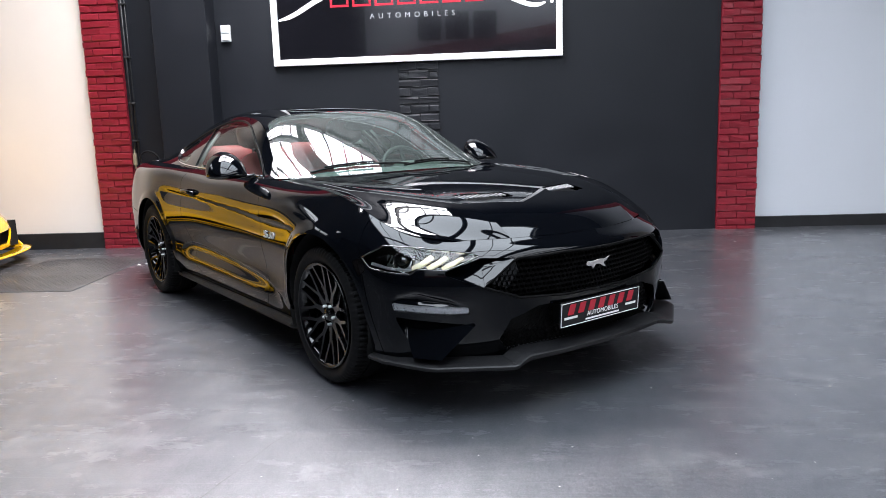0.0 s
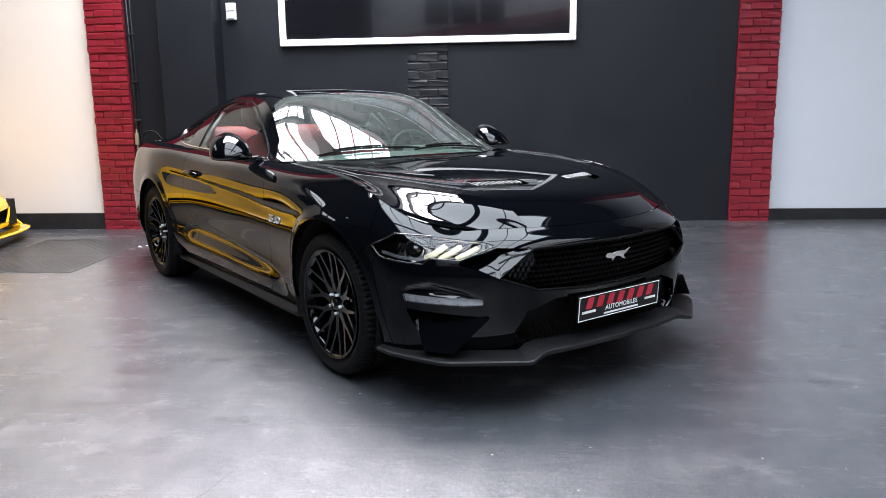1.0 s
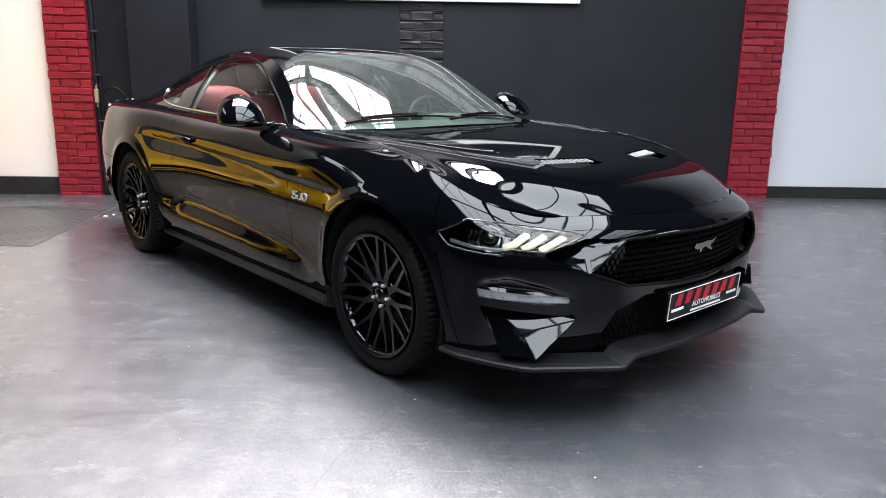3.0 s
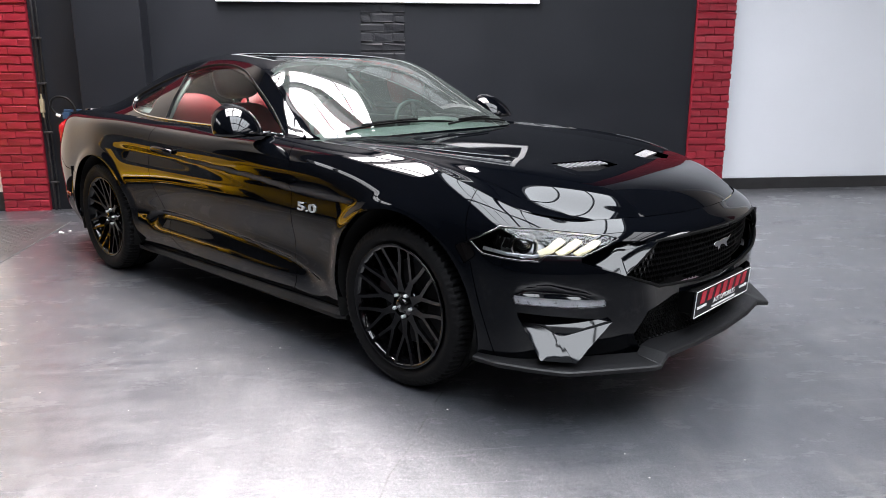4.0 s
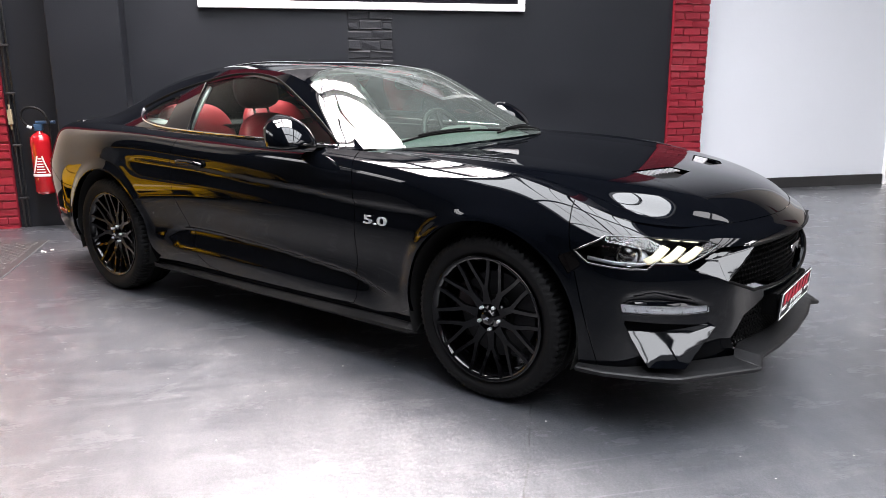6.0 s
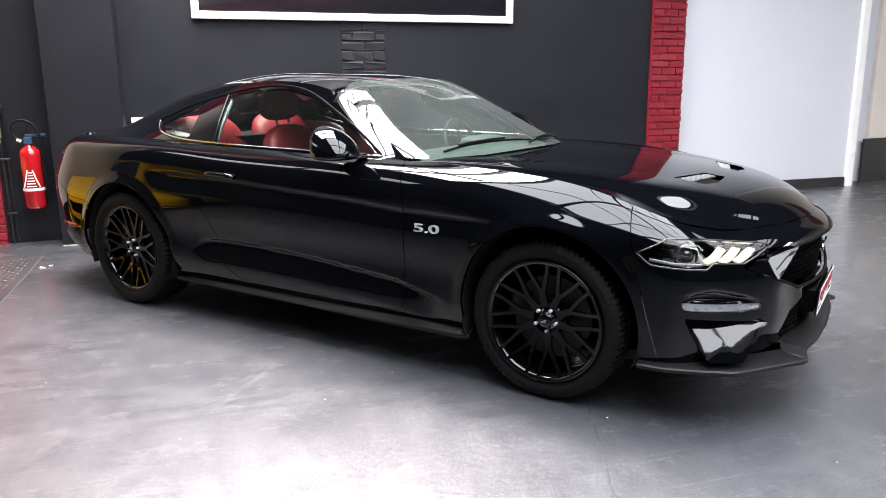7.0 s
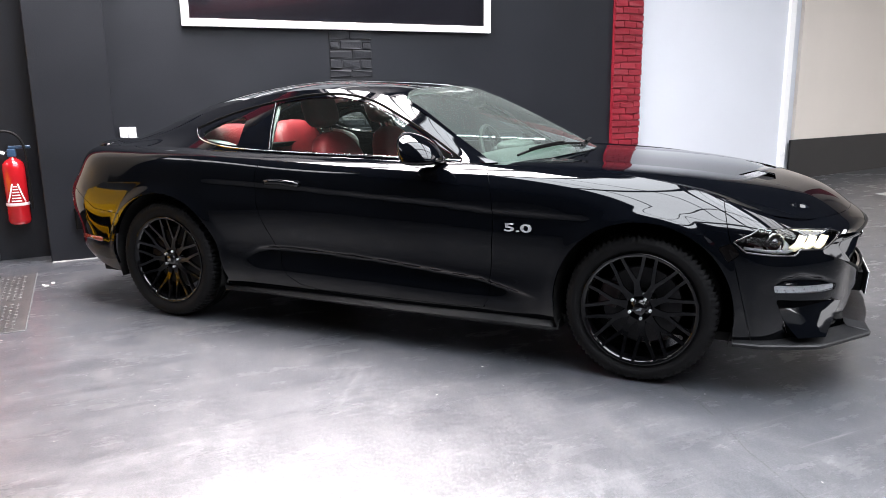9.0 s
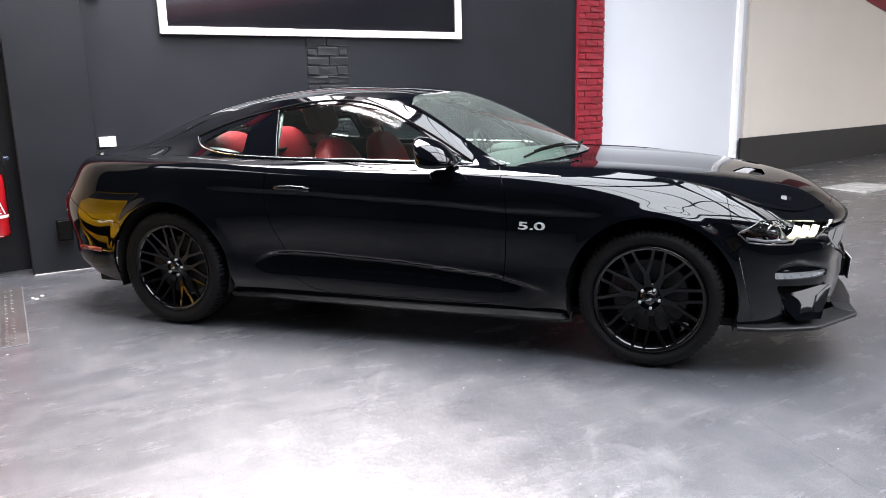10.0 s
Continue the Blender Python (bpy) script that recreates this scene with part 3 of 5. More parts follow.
def cut(surf, fields, step=0.012, window=None):
    """Samples the surface, with vertices moved onto the outlines. Returns points, normals, faces and each face's signs."""
    s, t = surf.samples(step)
    ns, nt = len(s), len(t)
    S, T = [g.ravel().copy() for g in np.meshgrid(s, t)]
    ds, dt = np.gradient(s), np.gradient(t)
    cs, ct = np.tile(ds, nt), np.repeat(dt, ns)
    idx = np.arange(ns * nt).reshape(nt, ns)
    edges = np.concatenate([np.stack([idx[:, :-1].ravel(), idx[:, 1:].ravel()], 1), np.stack([idx[:-1].ravel(), idx[1:].ravel()], 1),
                            np.stack([idx[:-1, :-1].ravel(), idx[1:, 1:].ravel()], 1)])
    on = np.zeros((len(fields), len(S)), bool)
    fixed = np.zeros(len(S), bool)
    for k, f in enumerate(fields):
        v = f(surf.at(S, T))
        for _ in range(2):
            x = (v[edges[:, 0]] * v[edges[:, 1]] < 0) & ~on[k][edges[:, 0]] & ~on[k][edges[:, 1]]
            e = edges[x]
            if not len(e):
                break
            near = np.where(abs(v[e[:, 0]]) < abs(v[e[:, 1]]), e[:, 0], e[:, 1])
            far = e.sum(1) - near
            near = np.where(fixed[near] & ~fixed[far], far, near)
            near = np.unique(near[~fixed[near]])
            q, r, v0 = S[near].copy(), T[near].copy(), v[near].copy()
            for _ in range(4):
                fs = (f(surf.at(q + 0.1 * cs[near], r)) - v0) / 0.1
                ft = (f(surf.at(q, r + 0.1 * ct[near])) - v0) / 0.1
                g = fs ** 2 + ft ** 2 + 1e-12
                q = q - np.clip(v0 * fs / g, -0.6, 0.6) * cs[near]
                r = r - np.clip(v0 * ft / g, -0.6, 0.6) * ct[near]
                q, r = np.clip(q, 0, surf.ns), np.clip(r, 0, surf.nt)
                v0 = f(surf.at(q, r))
            ok = abs(v0) < 0.003
            S[near[ok]], T[near[ok]] = q[ok], r[ok]
            on[k][near[ok]] = fixed[near[ok]] = True
            v = f(surf.at(S, T))
            v[on[k]] = 0
    P, N = surf.at(S, T), surf.normal(S, T)
    V = np.array([np.where(on[k], 0, f(P)) for k, f in enumerate(fields)]) if fields else np.zeros((0, len(S)))
    quads = np.stack([idx[:-1, :-1].ravel(), idx[:-1, 1:].ravel(), idx[1:, 1:].ravel(), idx[1:, :-1].ravel()], 1)
    faces = []
    if len(V):
        mixed = ((V[:, quads].max(2) > 1e-9) & (V[:, quads].min(2) < -1e-9)).any(0)
    else:
        mixed = np.zeros(len(quads), bool)
    faces = [tuple(q) for q in quads[~mixed]]
    for a, b, c, d in quads[mixed]:
        one = [V[k, [a, b, c]].max() > 1e-9 and V[k, [a, b, c]].min() < -1e-9 or V[k, [a, c, d]].max() > 1e-9 and V[k, [a, c, d]].min() < -1e-9 for k in range(len(V))]
        faces += [(a, b, d), (b, c, d)] if any(one) else [(a, b, c), (a, c, d)]
    pad = np.array([f if len(f) == 4 else (*f, f[0]) for f in faces])
    signs = V[:, pad].sum(2).T if len(V) else np.zeros((len(faces), 0))
    return P, N, faces, signs


def panel_bm(P, N, faces, gap=0.0, flange=0.0, offset=0.0, side=-1):
    """A bmesh of one panel; its rim drawn in by half a shut line and turned inwards. side: -1 the car's right, 1 its left, 0 both."""
    bm = bmesh.new()
    for sgn in ((-1, 1) if side == 0 else (side,)):
        used = sorted({v for f in faces for v in f})
        flip = np.array((sgn, 1, 1))
        vs = {v: bm.verts.new((P[v] + N[v] * offset) * flip) for v in used}
        nn = {vs[v]: Vector(N[v] * flip) for v in used}
        for f in faces:
            try:
                bm.faces.new([vs[v] for v in (f if sgn < 0 else f[::-1])])
            except ValueError:
                pass
        bm.normal_update()
        total = sum(1 if f.normal.dot(nn[f.verts[0]]) > 0 else -1 for f in list(bm.faces)[-len(faces):] if f.verts[0] in nn)
        if total < 0:
            bmesh.ops.reverse_faces(bm, faces=[f for f in bm.faces if f.verts[0] in nn])
        if gap or flange:
            rim = [e for e in bm.edges if len(e.link_faces) == 1 and e.verts[0] in nn]
            if side == 0:
                rim = [e for e in rim if abs(e.verts[0].co.x) + abs(e.verts[1].co.x) > 0.004]
            move = {}
            for e in rim:
                c = e.link_faces[0].calc_center_median()
                mid = (e.verts[0].co + e.verts[1].co) / 2
                d = (c - mid)
                along = (e.verts[1].co - e.verts[0].co).normalized()
                d = (d - along * d.dot(along)).normalized()
                for v in e.verts:
                    move.setdefault(v, Vector())
                    move[v] += d
            for v, d in move.items():
                if d.length > 1e-6:
                    v.co += d.normalized() * gap
            if flange:
                made = bmesh.ops.extrude_edge_only(bm, edges=rim)["geom"]
                for v in [g for g in made if isinstance(g, bmesh.types.BMVert)]:
                    src = min((e.other_vert(v) for e in v.link_edges if e.other_vert(v) in nn), key=lambda o: (o.co - v.co).length, default=None)
                    if src:
                        v.co = src.co - nn[src] * flange
                for e in rim:
                    e.smooth = False
    bmesh.ops.remove_doubles(bm, verts=bm.verts, dist=0.0002) if side == 0 else None
    return bm


# ---- the black coupe: design lines, half width, y from the front axle backwards, z ----
CAR_SILL = [(0, -.875, .225), (.30, -.865, .225), (.52, -.80, .225), (.70, -.68, .225), (.835, -.53, .225), (.875, -.37, .225), (.89, 0, .225), (.865, .38, .225), (.862, .75, .225),
            (.865, 1.3, .225), (.865, 1.95, .225), (.875, 2.35, .225), (.90, 2.72, .225), (.905, 3.1, .235), (.82, 3.42, .295), (.55, 3.60, .34), (0, 3.66, .35)]
CAR_LOW = [(0, -.915, .34), (.30, -.895, .34), (.53, -.83, .34), (.71, -.705, .34), (.85, -.54, .34), (.893, -.37, .34), (.925, 0, .34), (.905, .38, .34), (.893, .75, .34),
           (.892, 1.3, .34), (.895, 1.95, .34), (.915, 2.35, .34), (.945, 2.72, .34), (.94, 3.1, .345), (.86, 3.46, .375), (.58, 3.66, .41), (0, 3.72, .42)]
CAR_MID = [(0, -.925, .46), (.30, -.90, .46), (.54, -.838, .46), (.72, -.715, .46), (.858, -.545, .46), (.902, -.37, .46), (.94, 0, .46), (.909, .38, .46), (.884, .75, .46),
           (.880, 1.3, .46), (.885, 1.95, .46), (.916, 2.35, .46), (.955, 2.72, .46), (.945, 3.1, .46), (.87, 3.46, .47), (.59, 3.67, .48), (0, 3.73, .48)]
CAR_HIGH = [(0, -.935, .57), (.30, -.905, .57), (.545, -.842, .56), (.725, -.715, .57), (.862, -.54, .58), (.906, -.37, .59), (.945, 0, .60), (.927, .38, .60), (.911, .75, .60),
            (.908, 1.3, .60), (.915, 1.95, .60), (.937, 2.35, .60), (.958, 2.72, .60), (.945, 3.1, .60), (.870, 3.50, .60), (.60, 3.69, .61), (0, 3.73, .61)]
CAR_CREASE = [(0, -.938, .655), (.30, -.90, .657), (.53, -.825, .657), (.70, -.70, .66), (.835, -.54, .675), (.893, -.37, .70), (.942, 0, .74), (.928, .38, .735), (.914, .75, .73),
              (.911, 1.3, .725), (.918, 1.95, .725), (.932, 2.35, .735), (.952, 2.72, .745), (.938, 3.1, .745), (.864, 3.50, .74), (.60, 3.68, .74), (0, 3.71, .74)]
CAR_FLANK = [(0, -.915, .695), (.29, -.877, .697), (.515, -.795, .70), (.67, -.675, .70), (.811, -.53, .716), (.865, -.36, .757), (.902, 0, .812), (.917, .38, .835), (.909, .75, .835),
             (.905, 1.3, .83), (.905, 1.95, .835), (.920, 2.35, .85), (.938, 2.72, .86), (.920, 3.1, .86), (.845, 3.45, .85), (.56, 3.60, .85), (0, 3.66, .85)]
CAR_SHOULDER = [(0, -.885, .718), (.28, -.847, .719), (.50, -.768, .722), (.645, -.652, .722), (.780, -.513, .747), (.832, -.345, .799), (.850, 0, .868), (.868, .38, .90), (.87, .75, .91),
                (.878, 1.3, .912), (.882, 1.95, .92), (.892, 2.35, .948), (.903, 2.72, .960), (.882, 3.1, .957), (.818, 3.40, .948), (.56, 3.54, .945), (0, 3.63, .93)]
CAR_CREST = [(0, -.86, .735), (.275, -.825, .736), (.49, -.745, .738), (.63, -.632, .738), (.752, -.50, .768), (.797, -.32, .833), (.798, 0, .910), (.797, .38, .941), (.80, .75, .952),
             (.806, 1.3, .962), (.806, 1.95, .975), (.80, 2.35, .988), (.80, 2.72, .996), (.795, 3.1, .997), (.755, 3.36, .990), (.52, 3.48, .990), (0, 3.53, .990)]

LAMP = [(-.373, .668), (-.266, .723), (-.126, .717), (.111, .693), (.150, .682), (.077, .651), (.013, .627), (-.112, .632), (-.141, .612), (-.247, .616), (-.331, .626)]
CHIN = [(-.007, .615), (.155, .672), (.295, .665), (.170, .557)]
GRILLE = [(-.20, .668), (.20, .668), (.437, .663), (.588, .557), (.43, .497), (.2, .480), (-.2, .480)]
FOG = [(-.226, .487), (-.219, .455), (.025, .441), (.107, .444), (.104, .469), (-.05, .476)]
INTAKE = [(-.213, .425), (.13, .392), (-.005, .262), (-.128, .262)]
LOWER_GRILLE = [(-.2, .452), (.34, .448), (.47, .405), (.515, .32), (.46, .250), (-.2, .250)]
MARKER = [(-.425, .643), (-.379, .664), (-.352, .617), (-.392, .582)]
DOOR = [(.76, 1.1), (.75, .952), (.715, .88), (.698, .82), (.688, .67), (.70, .525), (.725, .29), (.75, .258), (.9, .252), (1.70, .252), (1.818, .273), (1.894, .32), (1.939, .386), (1.957, .466), (2.023, .621), (2.057, .722), (2.068, .803), (2.064, .857), (2.036, .96), (2.03, 1.1)]


def arch(y0, z0, r):
    def field(p):
        y, z = p[:, 1] - y0, p[:, 2] - z0
        return np.where(z > 0, np.hypot(y, z), np.hypot(y, z * 0.12)) - r
    return field


def bump_line(p):
    """Where the front bumper ends: from the lamp's tip to the wheel arch."""
    return p[:, 1] - (-.372 + 0.25 * (p[:, 2] - .62))


def ramp(x, a, b):
    q = np.clip((x - a) / (b - a), 0, 1)
    return q * q * (3 - 2 * q)


def crease_step(p, ys, zs, depth, fade, sharp=0.012):
    """A step along a line on the flank: full depth just below it, fading downwards and to its ends."""
    y = p[:, 1]
    h = np.interp(y, ys, zs) - p[:, 2]
    win = ramp(y, ys[0], ys[0] + 0.22) * (1 - ramp(y, ys[-1] - 0.22, ys[-1]))
    return -depth * win * ramp(h, 0, sharp) * (1 - ramp(h, 0.01, fade))


intake_field = polygon_field(INTAKE, corner_chart)
fog_field = polygon_field(FOG, corner_chart)
chin_field = polygon_field(CHIN, corner_chart)
eye_field = polygon_field([(-.2, .522), (-.11, .541), (.02, .51), (.13, .462), (-.05, .478), (-.228, .489)], corner_chart)


def flank_shape(p):
    d = crease_step(p, [.45, .77, 1.3, 1.7, 1.95, 2.07, 2.20], [.34, .412, .454, .471, .476, .464, .40], .026, .15, .014)
    d += crease_step(p, [.15, .70, .99, 1.76, 2.25, 2.50], [.742, .750, .772, .808, .826, .832], .009, .12, .012)
    for y0, z0 in ((0, .345), (2.72, .35)):
        r = np.hypot(p[:, 1] - y0, p[:, 2] - z0)
        d += .010 * (1 - ramp(r, .395, .455)) * ramp(p[:, 2], .25, .45)
    corner = p[:, 1] < -.3
    d -= np.where(corner, np.clip(-eye_field(p) * .8, 0, .014), 0)
    return d


flank = Surf([CAR_SILL, CAR_LOW, CAR_MID, CAR_HIGH, CAR_CREASE, CAR_FLANK, CAR_SHOULDER, CAR_CREST], first=True, last=True, shape=flank_shape)

HOOD_MID = [(0, -.86, .735), (0, -.775, .797), (0, -.64, .852), (0, -.38, .902), (0, -.02, .938), (0, .47, .968)]
HOOD_DOME = [(.22, -.836, .736), (.22, -.755, .795), (.22, -.625, .848), (.22, -.37, .899), (.22, -.015, .935), (.23, .49, .965)]
HOOD_RISE = [(.40, -.787, .737), (.405, -.715, .789), (.415, -.60, .839), (.425, -.36, .892), (.43, 0, .928), (.43, .545, .957)]
HOOD_VALE = [(.60, -.668, .738), (.63, -.59, .765), (.668, -.47, .806), (.702, -.25, .863), (.716, .08, .908), (.722, .69, .942)]
HOOD_EDGE = [(.752, -.50, .768), (.778, -.43, .794), (.797, -.32, .833), (.799, -.13, .887), (.796, .2, .930), (.80, .75, .952)]
bonnet = Surf([HOOD_MID, HOOD_DOME, HOOD_RISE], across=True)
HOOD_FALL = [(.48, -.742, .737), (.515, -.658, .780), (.565, -.528, .829), (.622, -.29, .883), (.652, .05, .924), (.680, .668, .950)]
bonnet_flank = Surf([HOOD_RISE, HOOD_FALL, HOOD_VALE, HOOD_EDGE])

ROOF_MID = [(0, .43, .972), (0, .83, 1.165), (0, 1.31, 1.336), (0, 1.58, 1.366), (0, 1.87, 1.376), (0, 2.25, 1.350), (0, 2.68, 1.270), (0, 3.05, 1.145), (0, 3.30, 1.048), (0, 3.56, 1.015)]
ROOF_HALF = [(.36, .50, .965), (.34, .88, 1.155), (.30, 1.315, 1.328), (.29, 1.58, 1.358), (.285, 1.87, 1.368), (.285, 2.25, 1.341), (.30, 2.68, 1.258), (.32, 3.04, 1.135), (.34, 3.29, 1.042), (.36, 3.55, 1.012)]
ROOF_OUT = [(.60, .635, .955), (.545, .96, 1.125), (.48, 1.33, 1.302), (.455, 1.58, 1.338), (.45, 1.87, 1.348), (.45, 2.25, 1.318), (.46, 2.68, 1.230), (.49, 3.01, 1.112), (.53, 3.26, 1.028), (.58, 3.52, 1.0)]
ROOF_RAIL = [(.735, .79, .950), (.665, 1.04, 1.105), (.582, 1.345, 1.258), (.548, 1.6, 1.305), (.54, 1.87, 1.315), (.54, 2.25, 1.282), (.55, 2.66, 1.19), (.585, 2.96, 1.085), (.635, 3.20, 1.012), (.705, 3.39, .991)]
canopy = Surf([ROOF_MID, ROOF_HALF, ROOF_OUT, ROOF_RAIL], across=True)
SIDE_HIGH = [(.758, .795, .951), (.705, 1.035, 1.07), (.645, 1.34, 1.19), (.618, 1.6, 1.23), (.612, 1.87, 1.236), (.612, 2.25, 1.21), (.62, 2.66, 1.135), (.645, 2.96, 1.058), (.685, 3.2, 1.006), (.725, 3.385, .990)]
SIDE_LOW = [(.782, .80, .952), (.762, 1.03, 1.01), (.735, 1.335, 1.075), (.722, 1.6, 1.095), (.718, 1.87, 1.102), (.714, 2.25, 1.10), (.70, 2.66, 1.068), (.70, 2.96, 1.028), (.72, 3.2, 1.0), (.737, 3.38, .990)]
SIDE_BELT = [(.80, .80, .953), (.803, 1.03, .957), (.806, 1.335, .962), (.806, 1.6, .968), (.806, 1.87, .974), (.802, 2.25, .985), (.80, 2.66, .995), (.797, 2.96, .997), (.786, 3.2, .994), (.752, 3.37, .989)]
cabin = Surf([ROOF_RAIL, SIDE_HIGH, SIDE_LOW, SIDE_BELT])


# ---- the black coupe, put together ----
def front_only(f, limit):
    return lambda p: np.where(p[:, 1] < limit, f(p), 9.0)


lamp_field = front_only(polygon_field(LAMP, corner_chart), -.2)
marker_field = front_only(polygon_field(MARKER, corner_chart), -.2)
grille_field = front_only(polygon_field(GRILLE, front_chart), -.5)
low_field = front_only(polygon_field(LOWER_GRILLE, front_chart), -.5)
hood_field = polygon_field([(-1, -1), (.5, -1), (.60, -.70), (.70, -.44), (.725, -.1), (.728, .35), (.715, .60), (.71, .9), (-1, .9)], top_chart)
VENT = [(.385, -.35), (.135, -.425), (.13, -.51), (.29, -.515), (.378, -.48)]
vent_field = polygon_field(VENT, top_chart)
screen_field = polygon_field([(-1, .2), (.55, .2), (.69, .70), (.703, .79), (.640, 1.04), (.560, 1.31), (.48, 1.325), (.22, 1.268), (-1, 1.258)], top_chart)
rear_screen_field = polygon_field([(-1, 2.56), (.36, 2.56), (.45, 2.62), (.50, 3.06), (.40, 3.17), (-1, 3.20)], top_chart)
door_glass_field = polygon_field([(.905, .970), (1.02, 1.022), (1.18, 1.105), (1.34, 1.180), (1.50, 1.240), (1.69, 1.272), (1.89, 1.270), (2.118, 1.237), (2.035, .994), (1.65, .985), (1.25, .974)], side_chart)
quarter_glass_field = polygon_field(rounded([(2.262, 1.012), (2.285, 1.165), (2.36, 1.160), (2.465, 1.128), (2.575, 1.072), (2.50, 1.036), (2.36, 1.016)], .02), side_chart)


def rear_line(p):
    return np.where(p[:, 1] > 2.9, np.maximum(3.04 - p[:, 1], p[:, 2] - np.interp(p[:, 1], (3.04, 3.26, 3.52, 3.7), (.605, .625, .775, .79))), 9.0)


def on(surf, chart, places, lift=0.0, limit=None, step=.01):
    """Points of a surface at places of a chart, lifted along its normal; half widths."""
    if surf.table is None:
        s, t = surf.samples(step)
        S, T = [g.ravel() for g in np.meshgrid(s, t)]
        surf.table = surf.at(S, T), surf.normal(S, T)
    P, N = surf.table
    if limit is not None:
        keep = P[:, 1] < limit
        P, N = P[keep], N[keep]
    C = chart(P)
    out = []
    for q in places:
        d = ((C - np.array(q)) ** 2).sum(1)
        i = np.argsort(d)[:4]
        w = 1 / (d[i] + 1e-7)
        w /= w.sum()
        out.append((w @ P[i]) + (w @ N[i]) * lift)
    return out


def both(points):
    """The same points on the car's right and left side."""
    return [[(s * w, y, z) for w, y, z in points] for s in (-1, 1)]


def strip(line, width, depth, bm=None, flat_up=(0, 0, 1)):
    """A moulding: a bevelled bar along a line, width across flat_up, depth outwards."""
    bm = bm or bmesh.new()
    pts = [Vector(p) for p in line]
    rings = []
    for i, p in enumerate(pts):
        d = (pts[min(i + 1, len(pts) - 1)] - pts[max(i - 1, 0)]).normalized()
        up = Vector(flat_up)
        up = (up - d * up.dot(d)).normalized()
        out = d.cross(up).normalized()
        w = width[i] if isinstance(width, (list, tuple)) else width
        rings.append([bm.verts.new(p + up * (a * w) + out * (b * depth)) for a, b in ((-.5, -.5), (-.5, .3), (-.3, .5), (.3, .5), (.5, .3), (.5, -.5))])
    for a, b in zip(rings, rings[1:]):
        for k in range(6):
            bm.faces.new((a[k], a[(k + 1) % 6], b[(k + 1) % 6], b[k]))
    bm.faces.new(rings[0])
    bm.faces.new(rings[-1][::-1])
    bmesh.ops.recalc_face_normals(bm, faces=bm.faces)
    return bm


def blob(centre, half, power=2.4, seg=28, rings=18, bm=None, squash=None):
    """A rounded body: superellipsoid, with an optional reshaping of each point."""
    bm = bm or bmesh.new()
    sgn = lambda v, e: math.copysign(abs(v) ** e, v)
    e = 2 / power
    rows = []
    for i in range(rings + 1):
        a = -math.pi / 2 + math.pi * i / rings
        row = []
        for k in range(seg):
            b = 2 * math.pi * k / seg
            q = Vector((sgn(math.cos(a), e) * sgn(math.cos(b), e), sgn(math.cos(a), e) * sgn(math.sin(b), e), sgn(math.sin(a), e)))
            if squash:
                q = Vector(squash(*q))
            row.append(bm.verts.new((centre[0] + q.x * half[0], centre[1] + q.y * half[1], centre[2] + q.z * half[2])))
        rows.append(row)
    for a, b in zip(rows, rows[1:]):
        for k in range(seg):
            bm.faces.new((a[k], a[(k + 1) % seg], b[(k + 1) % seg], b[k]))
    bmesh.ops.remove_doubles(bm, verts=bm.verts, dist=1e-5)
    bmesh.ops.recalc_face_normals(bm, faces=bm.faces)
    return bm


def lettering(name, words, size, depth, m, mat, parent, spacing=1.0, shear=0.0, bold=0.0):
    """Raised letters in the built-in font, as a mesh."""
    cu = bpy.data.curves.new(name, "FONT")
    cu.body, cu.size, cu.extrude, cu.align_x, cu.align_y = words, size, depth, "CENTER", "CENTER"
    cu.space_character, cu.shear, cu.offset, cu.resolution_u = spacing, shear, bold, 4
    tmp = bpy.data.objects.new(name, cu)
    scene.collection.objects.link(tmp)
    me = bpy.data.meshes.new_from_object(tmp.evaluated_get(bpy.context.evaluated_depsgraph_get()))
    bpy.data.objects.remove(tmp)
    me.materials.clear()
    me.materials.append(mat)
    ob = new(name, me)
    ob.matrix_basis = m
    ob.parent = parent
    return ob


def split_letters(name, ob):
    """Make every letter of a lettered line a part of its own."""
    src = bmesh.new()
    src.from_mesh(ob.data)
    left, groups = set(src.faces), []
    while left:
        stack, seen = [next(iter(sorted(left, key=lambda f: f.index)))], set()
        while stack:
            f = stack.pop()
            if f not in seen:
                seen.add(f)
                stack += [g for v in f.verts for g in v.link_faces if g not in seen]
        left -= seen
        groups.append(sorted(seen, key=lambda f: f.index))
    for fs in groups:
        bm, ids = bmesh.new(), {}
        for f in fs:
            for v in f.verts:
                if v not in ids:
                    ids[v] = bm.verts.new(v.co)
            bm.faces.new([ids[v] for v in f.verts])
        letter = part(name, bm, ob.data.materials[0], ob.parent, "", False, ob.matrix_basis.copy())
    src.free()
    bpy.data.objects.remove(ob)


# ---- wheels ----
def spoke_bm():
    """One forked spoke, along +z from the hub; x points out of the wheel."""
    bm = bmesh.new()
    deep = lambda r: -.030 + .034 * (max(r - .06, 0) / .19) ** 1.5
    def arm(pts, ws):
        strip([(deep(math.hypot(y, z)) - .011, y, z) for y, z in pts], ws, .022, bm, (0, 1, 0))
    arm([(0, .055), (0, .09), (0, .135)], [.040, .027, .026])
    for s in (-1, 1):
        arm([(s * .004, .122), (s * .020, .16), (s * .036, .20), (s * .050, .244)], [.017, .0145, .0135, .014])
    return bm


